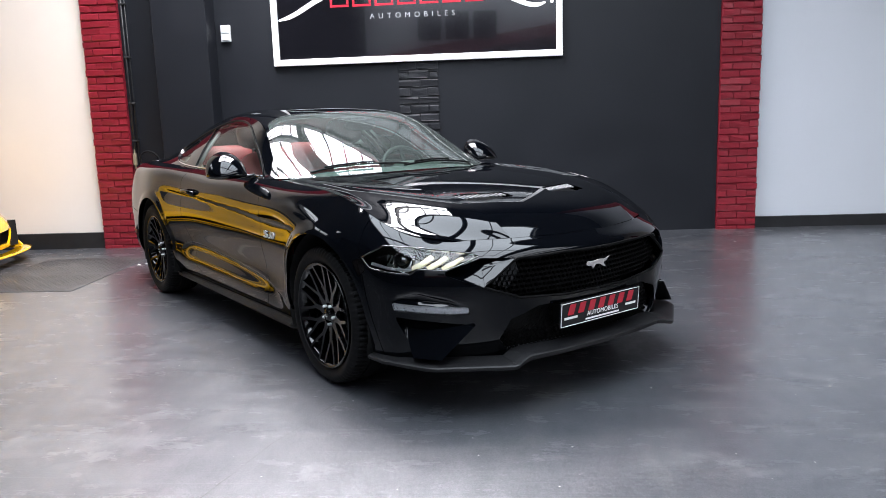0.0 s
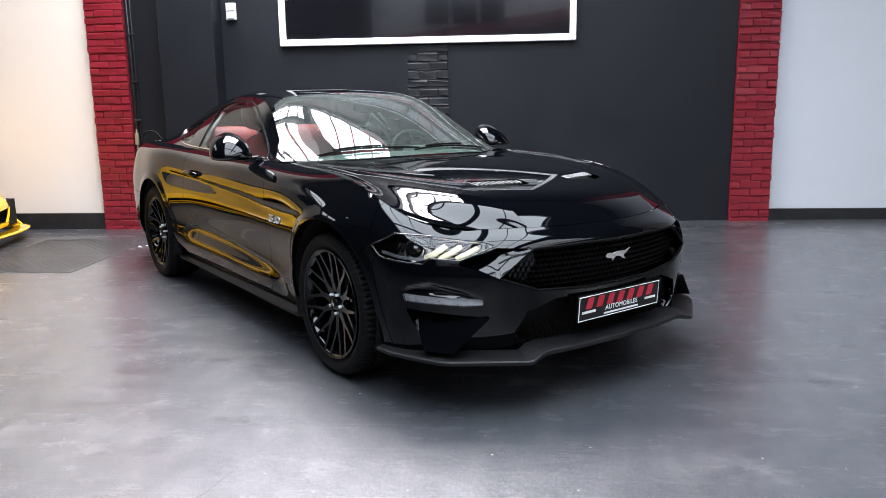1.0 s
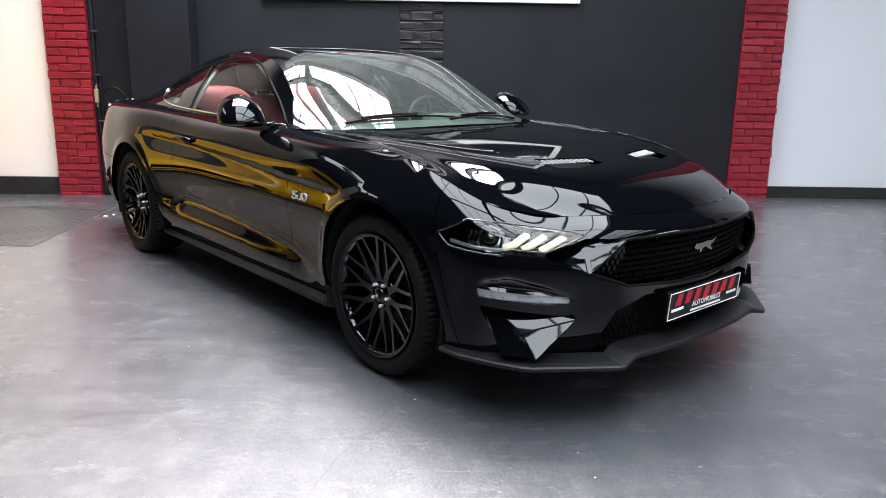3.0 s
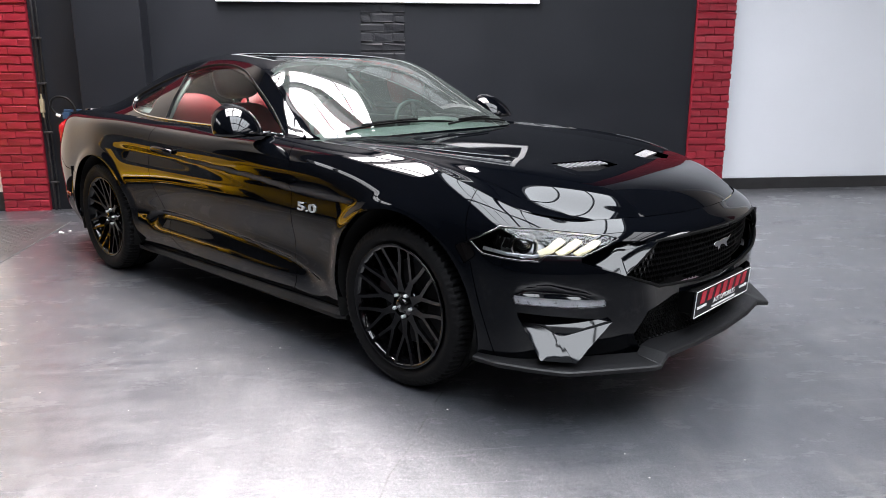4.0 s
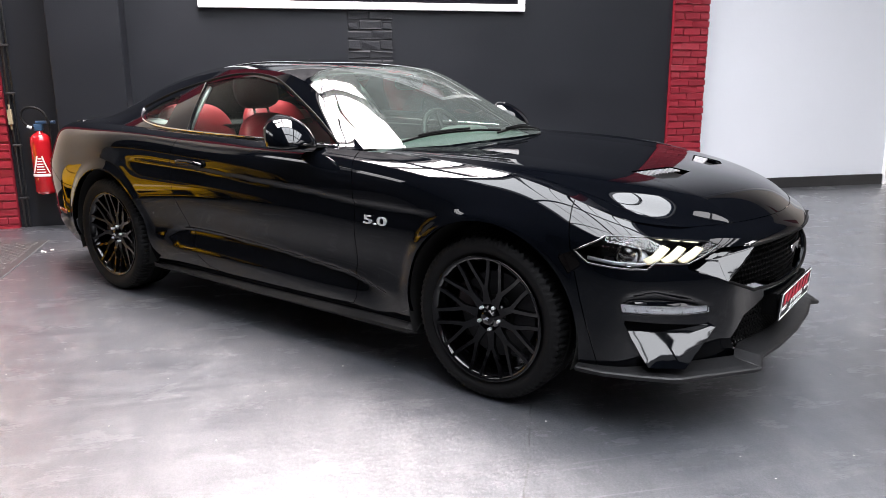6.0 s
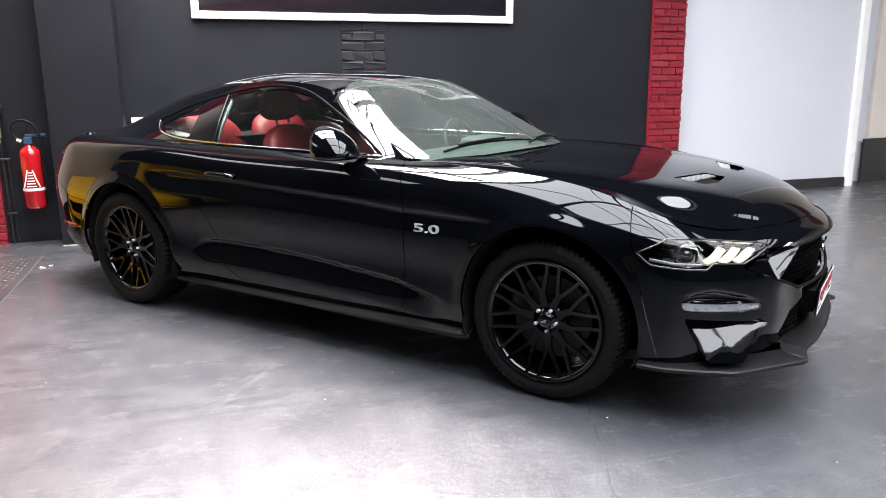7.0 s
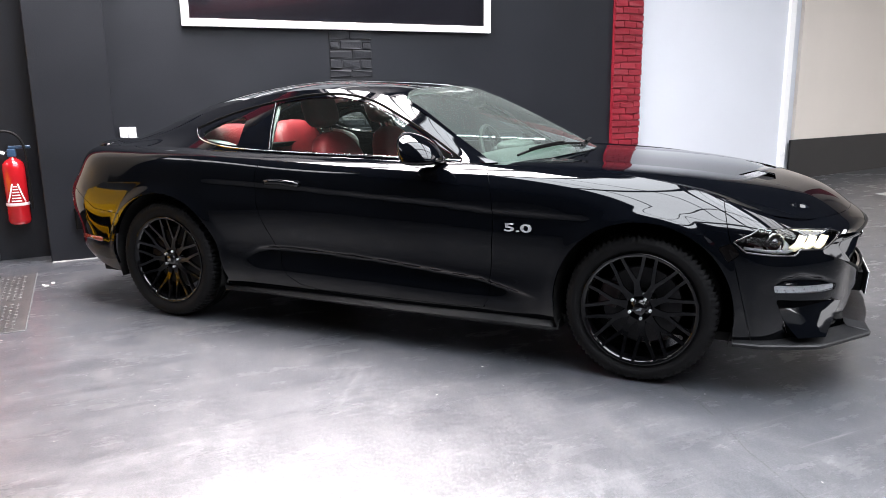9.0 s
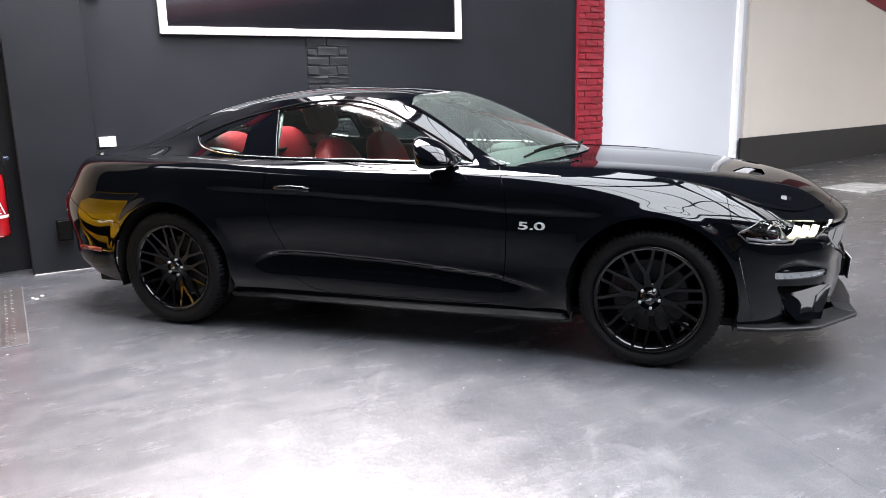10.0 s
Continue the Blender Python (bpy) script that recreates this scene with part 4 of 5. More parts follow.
def tyre_bm(r, rim, half):
    n = 234
    prof = [(rim - .004, half * .72), (rim + .006, half * .86), (rim + .016, half * .92), (rim + .03, half * .985), ((r + rim) / 2 + .004, half * 1.02), (r - .032, half * .985), (r - .016, half * .93), (r - .006, half * .84), (r - .001, half * .70)]
    ribs = [(r, half * .60), (r, half * .34), (r - .007, half * .33), (r - .007, half * .25), (r, half * .24)]
    right = prof + ribs
    full = right + [(a, -b) for a, b in right[::-1]]
    bm = bmesh.new()
    rings = []
    for k in range(n):
        a = 2 * math.pi * k / n
        ring = []
        for j, (q, h) in enumerate(full):
            if k % 3 == 0 and abs(h) > half * .5 and q > r - .018 and abs(h) < half * .97:
                q -= .0085
            ring.append(bm.verts.new((h, q * math.sin(a), q * math.cos(a))))
        rings.append(ring)
    for k in range(n):
        a, b = rings[k], rings[(k + 1) % n]
        for i in range(len(full) - 1):
            bm.faces.new((a[i], b[i], b[i + 1], a[i + 1]))
    bmesh.ops.recalc_face_normals(bm, faces=bm.faces)
    return bm


def mesh_of(name, bm, mat, smooth=True):
    me = bpy.data.meshes.new(name)
    bm.normal_update()
    bm.to_mesh(me)
    bm.free()
    me.materials.append(mat)
    if smooth:
        me.polygons.foreach_set("use_smooth", [True] * len(me.polygons))
    return me


def build_wheels(car):
    rim_r = .252
    rim = mesh_of("wheel", spin([(rim_r - .008, .085), (rim_r + .004, .098), (rim_r + .007, .104), (rim_r + .002, .107), (rim_r - .009, .100), (rim_r - .018, .088), (rim_r - .022, .02), (rim_r - .04, -.09), (rim_r, -.10)], 96), M_RIM)
    spoke = mesh_of("spoke", spoke_bm(), M_RIM, False)
    hub = mesh_of("hub", spin([(0, -.004), (.026, -.005), (.030, -.009), (.036, -.024), (.060, -.028), (.074, -.036), (.075, -.07), (0, -.07)], 40), M_RIM)
    cap = mesh_of("cap_emblem", prism([(-.016, -.004), (-.004, .000), (.006, .008), (.016, .005), (.008, -.002), (.012, -.008), (.002, -.005), (-.008, -.009)], -.006, .001, "x"), M_CHROME, False)
    nut = mesh_of("lug_nut", spin([(0, .006), (.005, .0055), (.0072, .002), (.0072, -.016), (0, -.016)], 6), M_FOG, False)
    disc = mesh_of("brake_disc", spin([(.07, .012), (.175, .012), (.178, .008), (.178, -.012), (.07, -.012)], 64), M_STEEL, False)
    drum = mesh_of("brake_hat", spin([(0, .03), (.075, .03), (.08, .01), (.08, -.02), (0, -.02)], 32), M_VOID)
    cal = mesh_of("brake_caliper", box(-.045, .03, -.06, .06, .105, .195, .015, 2), M_CALIPER, False)
    for y, z, w, r, half in ((0, .338, .838, .338, .120), (2.72, .344, .843, .344, .128)):
        tyre = mesh_of("tyre", tyre_bm(r, rim_r, half), M_RUBBER)
        tyre.polygons.foreach_set("use_smooth", [math.hypot(q.center.y, q.center.z) < r - .014 for q in tyre.polygons])
        for s in (-1, 1):
            m = pose(s * w, y, z, 0, 0, 0 if s > 0 else 180) @ pose(-.030 + (.0 if half < .125 else .004), 0, 0)
            wheel = new("wheel", rim)
            wheel.matrix_basis, wheel.parent = m @ pose(.005, 0, 0), car
            tagged(wheel, "gloss black multi-spoke alloy wheel")
            def add(name, me, mm, label=""):
                ob = new(name, me)
                ob.matrix_basis, ob.parent = mm, wheel
                if label:
                    tagged(ob, label)
            add("tyre", tyre, pose(-.012, 0, 0), "black tyre with grooved tread")
            add("hub", hub, pose(.088, 0, 0))
            add("cap_emblem", cap, pose(.090, 0, 0))
            turn0 = 8 if y < 1 else 20
            for k in range(10):
                add("spoke", spoke, pose(.098, 0, 0, 36 * k + turn0))
            for k in range(5):
                a = radians(72 * k + turn0 + 36)
                add("lug_nut", nut, pose(.076, -.048 * math.sin(a), .048 * math.cos(a)), "bright lug nut")
            add("brake_disc", disc, pose(-.01, 0, 0), "grey brake disc")
            add("brake_hat", drum, pose(-.005, 0, 0))
            add("brake_caliper", cal, pose(-.005, 0, 0, 75 if s < 0 else -75), "dark red brake caliper")


def facet(car, name, outline, facing, sd, label):
    """A flat panel sunk into the bumper behind an outline, turned to face its own way, with the walls round it."""
    ring = []
    for a, b in zip(outline, outline[1:] + outline[:1]):
        ring += [(a[0] + (b[0] - a[0]) * k / 9, a[1] + (b[1] - a[1]) * k / 9) for k in range(9)]
    rim = [Vector((-w, y, z)) for w, y, z in on(flank, corner_chart, ring, -.0005, -.3)]
    n, inward = Vector(facing).normalized(), Vector((.73, .68, 0)).normalized()
    level = min(p.dot(n) for p in rim) + (.074 if outline is INTAKE else .018)
    floor_ = [p + inward * ((p.dot(n) - level) / -inward.dot(n)) for p in rim]
    sag = -.003 if outline is INTAKE else .007
    bm = bmesh.new()
    flip = lambda p: (p.x if sd < 0 else -p.x, p.y, p.z)
    a, b = [bm.verts.new(flip(p)) for p in rim], [bm.verts.new(flip(p)) for p in floor_]
    for k in range(len(a)):
        bm.faces.new((a[k], a[(k + 1) % len(a)], b[(k + 1) % len(a)], b[k]))
    mid = sum(floor_, Vector()) / len(floor_)
    rings = [[bm.verts.new(flip(mid + (p - mid) * q + inward * (sag * (1 - q * q)))) for p in floor_] for q in (1, .8, .6, .4, .2)]
    for r0, r1 in zip(rings, rings[1:]):
        for k in range(len(b)):
            bm.faces.new((r0[k], r0[(k + 1) % len(b)], r1[(k + 1) % len(b)], r1[k]))
    c = bm.verts.new(flip(mid + inward * sag))
    for k in range(len(b)):
        bm.faces.new((rings[-1][k], rings[-1][(k + 1) % len(b)], c))
    for f in bm.faces:
        f.smooth = True
    bmesh.ops.recalc_face_normals(bm, faces=bm.faces)
    return part(name, bm, M_PAINT, car, label)


def build_body(car):
    fields = [arch(0, .345, .392), arch(2.72, .35, .392), polygon_field(DOOR, side_chart), bump_line, lamp_field, grille_field, front_only(fog_field, -.3), low_field, rear_line, marker_field, front_only(intake_field, -.3), front_only(chin_field, -.3)]
    P, N, faces, sg = cut(flank, fields, .0095)
    inside = sg < 0
    hole = inside[:, 0] | inside[:, 1]
    lamp, grille, fog, low, mark = (inside[:, k] for k in (4, 5, 6, 7, 9))
    free = ~(hole | lamp | grille | fog | low | mark | inside[:, 10] | inside[:, 11])
    cy = np.array([P[list(f)].mean(0) for f in faces])[:, 1]
    groups = {"front_bumper": free & inside[:, 3] & (cy < 0), "door": free & inside[:, 2], "rear_bumper": free & inside[:, 8]}
    groups["fender"] = free & ~groups["front_bumper"] & ~groups["door"] & (cy < 1.2)
    groups["quarter_panel"] = free & ~groups["door"] & ~groups["rear_bumper"] & (cy > 1.2)
    pick = lambda mask: [faces[i] for i in np.nonzero(mask)[0]]
    made = {}
    for nm in ("front_bumper", "rear_bumper"):
        made[nm] = part(nm, panel_bm(P, N, pick(groups[nm]), .0018, .016, side=0), M_PAINT, car, "", True)
    for nm in ("fender", "door", "quarter_panel"):
        for sd in (-1, 1):
            made[nm, sd] = part(nm, panel_bm(P, N, pick(groups[nm]), .0018, .016, side=sd), M_PAINT, car, "", True)
    for sd in (-1, 1):
        lampo = part("headlight", panel_bm(P, N, pick(lamp), .002, .0, offset=-.085, side=sd), M_GLOSS, car, "headlight with three lit slanted bars", True)
        part("lens", panel_bm(P, N, pick(lamp), .002, .010, side=sd), M_GLASS_CLEAR, lampo, "clear lamp lens", True)
        build_lamp(lampo, sd)
        fogo = part("fog_lamp", panel_bm(P, N, pick(fog), .001, .02, offset=-.010, side=sd), M_FOG, car, "clear slim lamp bar in the bumper", True)
        part("lens", panel_bm(P, N, pick(fog), .003, .004, offset=.002, side=sd), M_GLASS_CLEAR, fogo, "", True)
        facet(car, "intake_panel", INTAKE, (-.695, -.434, .574), sd, "gloss black slanted panel in the bumper corner")
        facet(car, "chin_panel", CHIN, (-.64, -.50, .58), sd, "gloss black slanted panel below the headlight")
        part("side_marker", panel_bm(P, N, pick(mark), .001, .008, offset=-.001, side=sd), M_MARKER, car, "smoked side marker lens", True)
    part("grille_recess", panel_bm(P, N, pick(grille), 0, .0, offset=-.085, side=0), M_VOID, car, "", True)
    part("lower_grille", panel_bm(P, N, pick(low), 0, 0, offset=-.05, side=0), M_VOID, car, "", True)
    # bonnet
    P, N, faces, sg = cut(bonnet, [vent_field], .010)
    P2, N2, faces2, sg2 = cut(bonnet_flank, [hood_field], .010)
    bm = panel_bm(P, N, [f for f, s in zip(faces, sg) if s[0] >= 0], side=0)
    for sd in (-1, 1):
        wing = panel_bm(P2, N2, [f for f, s in zip(faces2, sg2) if s[0] < 0], .0006, .0, side=sd)
        tmp = bpy.data.meshes.new("wing")
        wing.to_mesh(tmp)
        wing.free()
        bm.from_mesh(tmp)
        bpy.data.meshes.remove(tmp)
    bmesh.ops.remove_doubles(bm, verts=bm.verts, dist=.0013)
    hood = part("bonnet", bm, M_PAINT, car, "", True)
    for sd in (-1, 1):
        part("fender_top", panel_bm(P2, N2, [f for f, s in zip(faces2, sg2) if s[0] >= 0], .0016, .01, side=sd), M_PAINT, car, "", True)
        part("bonnet_vent", panel_bm(P, N, [f for f, s in zip(faces, sg) if s[0] < 0], .0, .0, offset=-.022, side=sd), M_MATTE, hood, "black louvred bonnet vent", True)
    # roof and glass
    P, N, faces, sg = cut(canopy, [screen_field, rear_screen_field], .014)
    part("windscreen", panel_bm(P, N, [f for f, s in zip(faces, sg) if s[0] < 0], .001, .0, side=0), M_SCREEN, car, "tinted windscreen", True)
    part("rear_window", panel_bm(P, N, [f for f, s in zip(faces, sg) if s[1] < 0], .001, .0, side=0), M_GLASS, car, "tinted rear window", True)
    rest = [f for f, s in zip(faces, sg) if s[0] >= 0 and s[1] >= 0]
    part("roof", panel_bm(P, N, rest, .001, .012, side=0), M_PAINT, car, "", True)
    part("roof_lining", panel_bm(P, N, [f for f in rest if P[list(f)].mean(0)[1] < 2.6], 0, 0, offset=-.035, side=0), M_LINING, car, "grey fabric roof lining", True)
    P, N, faces, sg = cut(cabin, [door_glass_field, quarter_glass_field], .011)
    for sd in (-1, 1):
        part("side_window", panel_bm(P, N, [f for f, s in zip(faces, sg) if s[0] < 0], .001, 0, side=sd, offset=-.004), M_GLASS, car, "tinted side window", True)
        part("quarter_window", panel_bm(P, N, [f for f, s in zip(faces, sg) if s[1] < 0], .001, 0, side=sd, offset=-.004), M_GLASS, car, "tinted quarter window", True)
        part("pillar", panel_bm(P, N, [f for f, s in zip(faces, sg) if s[0] >= 0 and s[1] >= 0], .0006, .014, side=sd), M_PAINT, car, "", True)
    return made, hood


def build_lamp(lamp, sd):
    flip = lambda pts: [(sd * w, y, z) for w, y, z in pts]
    at_ = lambda pl, lift: flip(on(flank, corner_chart, pl, lift, -.2))
    for k in range(3):
        a = -.115 + .066 * k
        path = at_([(a - .022, .638), (a + .018, .656), (a + .064, .694 - .004 * k)], -.022)
        part("light_bar", strip(path, [.030, .034, .030], .008, None, (.62 * -sd, -.62, .3)), M_LED, lamp, "lit white light bar")
    c = Vector(at_([(-.19, .672)], -.055)[0])
    d = Vector((sd * .72, -.69, 0.05)).normalized()
    bowl = [at_([(q, z) for q in np.linspace(-.285, -.105, 10)], -.062) for z in (.640, .655, .672, .690, .703)]
    bm = bmesh.new()
    rows = [[bm.verts.new(p) for p in row] for row in bowl]
    for r0, r1 in zip(rows, rows[1:]):
        for k in range(len(r0) - 1):
            bm.faces.new((r0[k], r0[k + 1], r1[k + 1], r1[k]))
    bmesh.ops.solidify(bm, geom=bm.faces[:], thickness=.002)
    part("reflector_bowl", bm, M_FOG, lamp, "bright metallised reflector", True)
    part("bezel", spin([(.040, -.02), (.040, .006), (.044, .010), (.050, .006), (.052, -.02)], 36, "z"), M_CHROME, lamp, "chrome ring round the projector", True, Matrix.Translation(c) @ d.to_track_quat("Z", "Y").to_matrix().to_4x4())
    bm = spin([(0, .022), (.016, .019), (.027, .008), (.031, -.006), (.036, -.008), (.037, .004), (.041, .004), (.042, -.03), (0, -.03)], 36, "z")
    part("projector", bm, M_GLOSS, lamp, "round projector lens", True, Matrix.Translation(c) @ d.to_track_quat("Z", "Y").to_matrix().to_4x4())
    part("reflector", strip(at_([(-.335, .645), (-.25, .633), (-.16, .629), (-.13, .636)], -.022), [.012, .012, .012, .008], .008), M_FOG, lamp, "clear lower lamp strip")
    for k in range(4):
        part("fin", strip(at_([(-.305 + .018 * k, .655), (-.285 + .018 * k, .695)], -.04), .004, .03), M_GLOSS, lamp)


def build_trim(car, made, hood):
    # front splitter blade
    bm = bmesh.new()
    blade = [(.905, -.395, 0), (.898, -.50, 0), (.855, -.625, 0), (.810, -.725, 0), (.785, -.755, 0), (.66, -.848, 0), (.53, -.942, 0), (.508, -.950, .002), (.440, -.935, .018), (.415, -.932, .020), (.25, -.955, .020), (0, -.965, .020)]
    full = [(-w, y, h) for w, y, h in blade] + blade[-2::-1]
    rings = []
    for i, (x, y, h) in enumerate(full):
        a, b = full[max(i - 1, 0)], full[min(i + 1, len(full) - 1)]
        d = Vector((b[0] - a[0], b[1] - a[1], 0)).normalized()
        out = Vector((d.y, -d.x, 0))
        thick = .004 if h < .01 else 0
        rings.append([bm.verts.new(Vector((x, y, h)) + out * o + Vector((0, 0, z))) for o, z in ((-.10, .250), (-.030, .239), (-.007, .2335), (0, .229), (-.001, .214 + thick), (-.006, .210 + thick), (-.12, .210))])
    for a, b in zip(rings, rings[1:]):
        for k in range(6):
            bm.faces.new((a[k], a[k + 1], b[k + 1], b[k]))
    bm.faces.new(rings[0])
    bm.faces.new(rings[-1])
    bmesh.ops.recalc_face_normals(bm, faces=bm.faces)
    part("front_splitter", bm, M_SPLITTER, car, "matte dark grey front splitter")
    # sills
    for s in (-1, 1):
        bm = bmesh.new()
        rings = []
        for y, w, zt, zb in ((0.372, 0.879, 0.22, 0.184), (0.42, 0.9, 0.224, 0.182), (0.6, 0.902, 0.224, 0.184), (1.2, 0.902, 0.222, 0.188), (1.9, 0.904, 0.219, 0.194), (2.2, 0.904, 0.217, 0.201), (2.33, 0.896, 0.214, 0.212)):
            rings.append([bm.verts.new((s * a, y, z)) for a, z in ((w - .12, zt + .01), (w - .030, zt + .004), (w - .004, zt - .018), (w, zb + .012), (w - .012, zb), (w - .16, zb))])
        for a, b in zip(rings, rings[1:]):
            for k in range(5):
                bm.faces.new((a[k], a[k + 1], b[k + 1], b[k]))
        bm.faces.new(rings[0])
        bm.faces.new(rings[-1])
        bmesh.ops.recalc_face_normals(bm, faces=bm.faces)
        part("side_skirt", bm, M_MATTE, car, "matte black side skirt", False)
    # underbody, wheel housings
    part("underbody", box(-.78, .78, -.45, 3.4, .20, .24), M_VOID, car)
    for nm, a in (("door_lining", (-.80, -.74, .85, 2.2, .24, .93)), ("door_lining", (.74, .80, .85, 2.2, .24, .93)), ("bulkhead", (-.74, .74, .62, .66, .24, .90)), ("bulkhead", (-.72, .72, 2.9, 2.94, .24, .97)),
                  ("parcel_shelf", (-.72, .72, 2.55, 2.9, .94, .97)), ("engine_cover", (-.62, .62, -.60, .50, .60, .66))):
        part(nm, box(*a, .004), M_VOID, car)
    for y0, z0 in ((0, .345), (2.72, .35)):
        for s in (-1, 1):
            bm = bmesh.new()
            arcs = [[bm.verts.new((s * w, y0 + .398 * math.cos(a), z0 + .398 * math.sin(a))) for a in np.linspace(-.35, math.pi + .35, 30)] for w in (.50, .902 if y0 < 1 else .922)]
            for k in range(29):
                bm.faces.new((arcs[0][k], arcs[0][k + 1], arcs[1][k + 1], arcs[1][k]))
            bm.faces.new(arcs[0])
            part("wheel_housing", bm, M_VOID, car, "", True)
    # window mouldings
    belt = on(cabin, side_chart, [(y, z) for y, z in ((.90, .962), (1.1, .966), (1.4, .972), (1.7, .978), (2.0, .985), (2.2, .992), (2.38, 1.006), (2.52, 1.032), (2.60, 1.062), (2.635, 1.092))], .003)
    top = on(cabin, side_chart, [(2.635, 1.095), (2.48, 1.158), (2.30, 1.208), (2.07, 1.256), (1.89, 1.283), (1.69, 1.285), (1.50, 1.253), (1.33, 1.188), (1.17, 1.112), (1.01, 1.028), (.90, .966)], .002)
    for line in both(smooth_line(belt, 4)):
        part("window_moulding", strip(line, .011, .006), M_CHROME, car, "thin bright window moulding", True)
    for line in both(smooth_line(top, 4)):
        part("window_seal", strip(line, .016, .005), M_GRILLE, car, "", True)
    for sd in (-1, 1):
        pil = on(cabin, side_chart, [(2.040, .99), (2.076, 1.1), (2.126, 1.242)], .001)
        part("pillar_cover", strip([(sd * w, y, z) for w, y, z in pil], .009, .006, None, (0, 1, 0)), M_GLOSS, car)
        door = made["door", sd]
        # handle
        h = on(flank, side_chart, [(1.995, .826), (1.972, .834), (1.92, .838), (1.84, .836), (1.80, .830), (1.782, .822)], 0)
        lift = (.004, .022, .030, .030, .022, .004)
        part("handle", tube(smooth_line([(sd * (w + q), y, z) for (w, y, z), q in zip(h, lift)], 4), .0125, 12, flat=1.15), M_PAINT, door, "gloss black door handle", True)
        # mirror
        shell = lambda x, y, z: (x * (1 - .10 * max(z, 0)), y * (1.0 if y < 0 else .45) + .42 * max(z, 0), z * (1 - .22 * max(0, x)) * (1 - .12 * max(0, -y)) if z > 0 else z * .2)
        mirror = part("door_mirror", blob((sd * .945, 1.062, .978), (sd * .112, .132, .130), 2.6, 32, 20, squash=shell), M_PAINT, car, "gloss black door mirror", True)
        part("mirror_glass", blob((sd * .945, 1.118, 1.020), (.092, .006, .055), 3, 24, 8), M_CHROME, mirror, "mirror glass", True)
        part("mirror_arm", strip([(sd * .80, .985, .968), (sd * .84, 1.01, .964), (sd * .89, 1.05, .962), (sd * .94, 1.08, .966)], [.022, .018, .018, .014], .05), M_GLOSS, mirror, "", True)
        # raised engine badge
        b = on(flank, side_chart, [(.562, .672)], .004)[0]
        m = Matrix(((0, 0, sd, sd * b[0]), (sd * 1.36, 0, 0, b[1]), (0, .62, 0, b[2]), (0, 0, 0, 1)))
        lettering("badge", "5.0", .085, .0035, m, M_BADGE, made["fender", sd], .98, 0, .0014)
        # rear side marker
        mk = on(flank, side_chart, [(3.215, .437), (3.30, .440), (3.425, .442)], .002)
        part("rear_marker", strip([(sd * w, y, z) for w, y, z in mk], .026, .008), M_MARKER_RED, car, "dull red rear side marker", True)
        # tail lamp
        for k in range(3):
            tl = [(sd * (.44 - .09 * k), 3.682 + .012 * k, z) for z in (.70, .77, .83)]
            part("tail_lamp", strip(tl, .045, .03, None, (1, 0, 0)), M_MARKER_RED, car, "red tail lamp bar")
    # rear spoiler lip
    lip = smooth_line([(-.70, 3.375, .992), (-.5, 3.45, 1.002), (0, 3.50, 1.008), (.5, 3.45, 1.002), (.70, 3.375, .992)], 6)
    part("rear_spoiler", strip(lip, .014, .05), M_PAINT, car, "", True)
    # honeycomb grille
    bm = bmesh.new()
    gf = polygon_field(GRILLE, front_chart)
    r, k = .0125, 0
    for j in range(10):
        for i in range(-29, 30):
            x, z = i * r * 1.74 + (r * .87 if j % 2 else 0), .486 + j * r * 1.5 * 1.18
            if gf(np.array([[abs(x), 0, z]]))[0] > -.006:
                continue
            y = -.900 + .36 * x * x + .10 * max(0, .57 - z)
            vo = [bm.verts.new((x + r * math.sin(a), y, z + r * 1.15 * math.cos(a))) for a in (math.pi / 3 * q for q in range(6))]
            vi = [bm.verts.new((x + .78 * r * math.sin(a), y, z + .78 * r * 1.15 * math.cos(a))) for a in (math.pi / 3 * q for q in range(6))]
            vb = [bm.verts.new((v.co.x, y + .018, v.co.z)) for v in vi]
            for q in range(6):
                p = (q + 1) % 6
                bm.faces.new((vo[q], vo[p], vi[p], vi[q]))
                bm.faces.new((vi[q], vi[p], vb[p], vb[q]))
    bmesh.ops.recalc_face_normals(bm, faces=bm.faces)
    part("grille_mesh", bm, M_GRILLE, car, "black honeycomb radiator grille")
    for s in (-1, 1):
        wedge = prism([(.545, .545), (.47, .505), (.405, .60), (.425, .652)], 0, .012, "y")
        for v in wedge.verts:
            v.co = Vector((s * v.co.x, v.co.y - .905 + .36 * v.co.x ** 2 + .10 * (.66 - v.co.z), v.co.z))
        part("grille_bracket", wedge, M_GLOSS, car)
    emblem = prism(rounded([(-.070, -.002), (-.062, .018), (-.030, .014), (.010, .020), (.040, .016), (.074, .030), (.050, .002), (.034, -.006), (.050, -.034), (.030, -.026), (.012, -.010), (-.012, -.008), (-.030, -.034), (-.036, -.012), (-.052, -.014)], .006, 3), -.004, .004, "y", .002)
    part("grille_emblem", emblem, M_CHROME, car, "plain bright metal emblem on the grille", False, pose(0, -.918, .594) @ Matrix.Diagonal((1.1, 1, .8, 1)))
    def outline(poly, chart, limit, lift=.001, n=7):
        pts = []
        for a, b in zip(poly, poly[1:]):
            pts += [(a[0] + (b[0] - a[0]) * q, a[1] + (b[1] - a[1]) * q) for q in np.linspace(0, 1, n, endpoint=False)]
        return on(flank, chart, pts + [poly[-1]], lift, limit)
    rim_line = outline([(0, .667)] + GRILLE[1:6] + [(0, .480)], front_chart, -.5)
    for line in both(rim_line):
        part("grille_frame", tube(line, .006, 8), M_GRILLE, car, "", True)
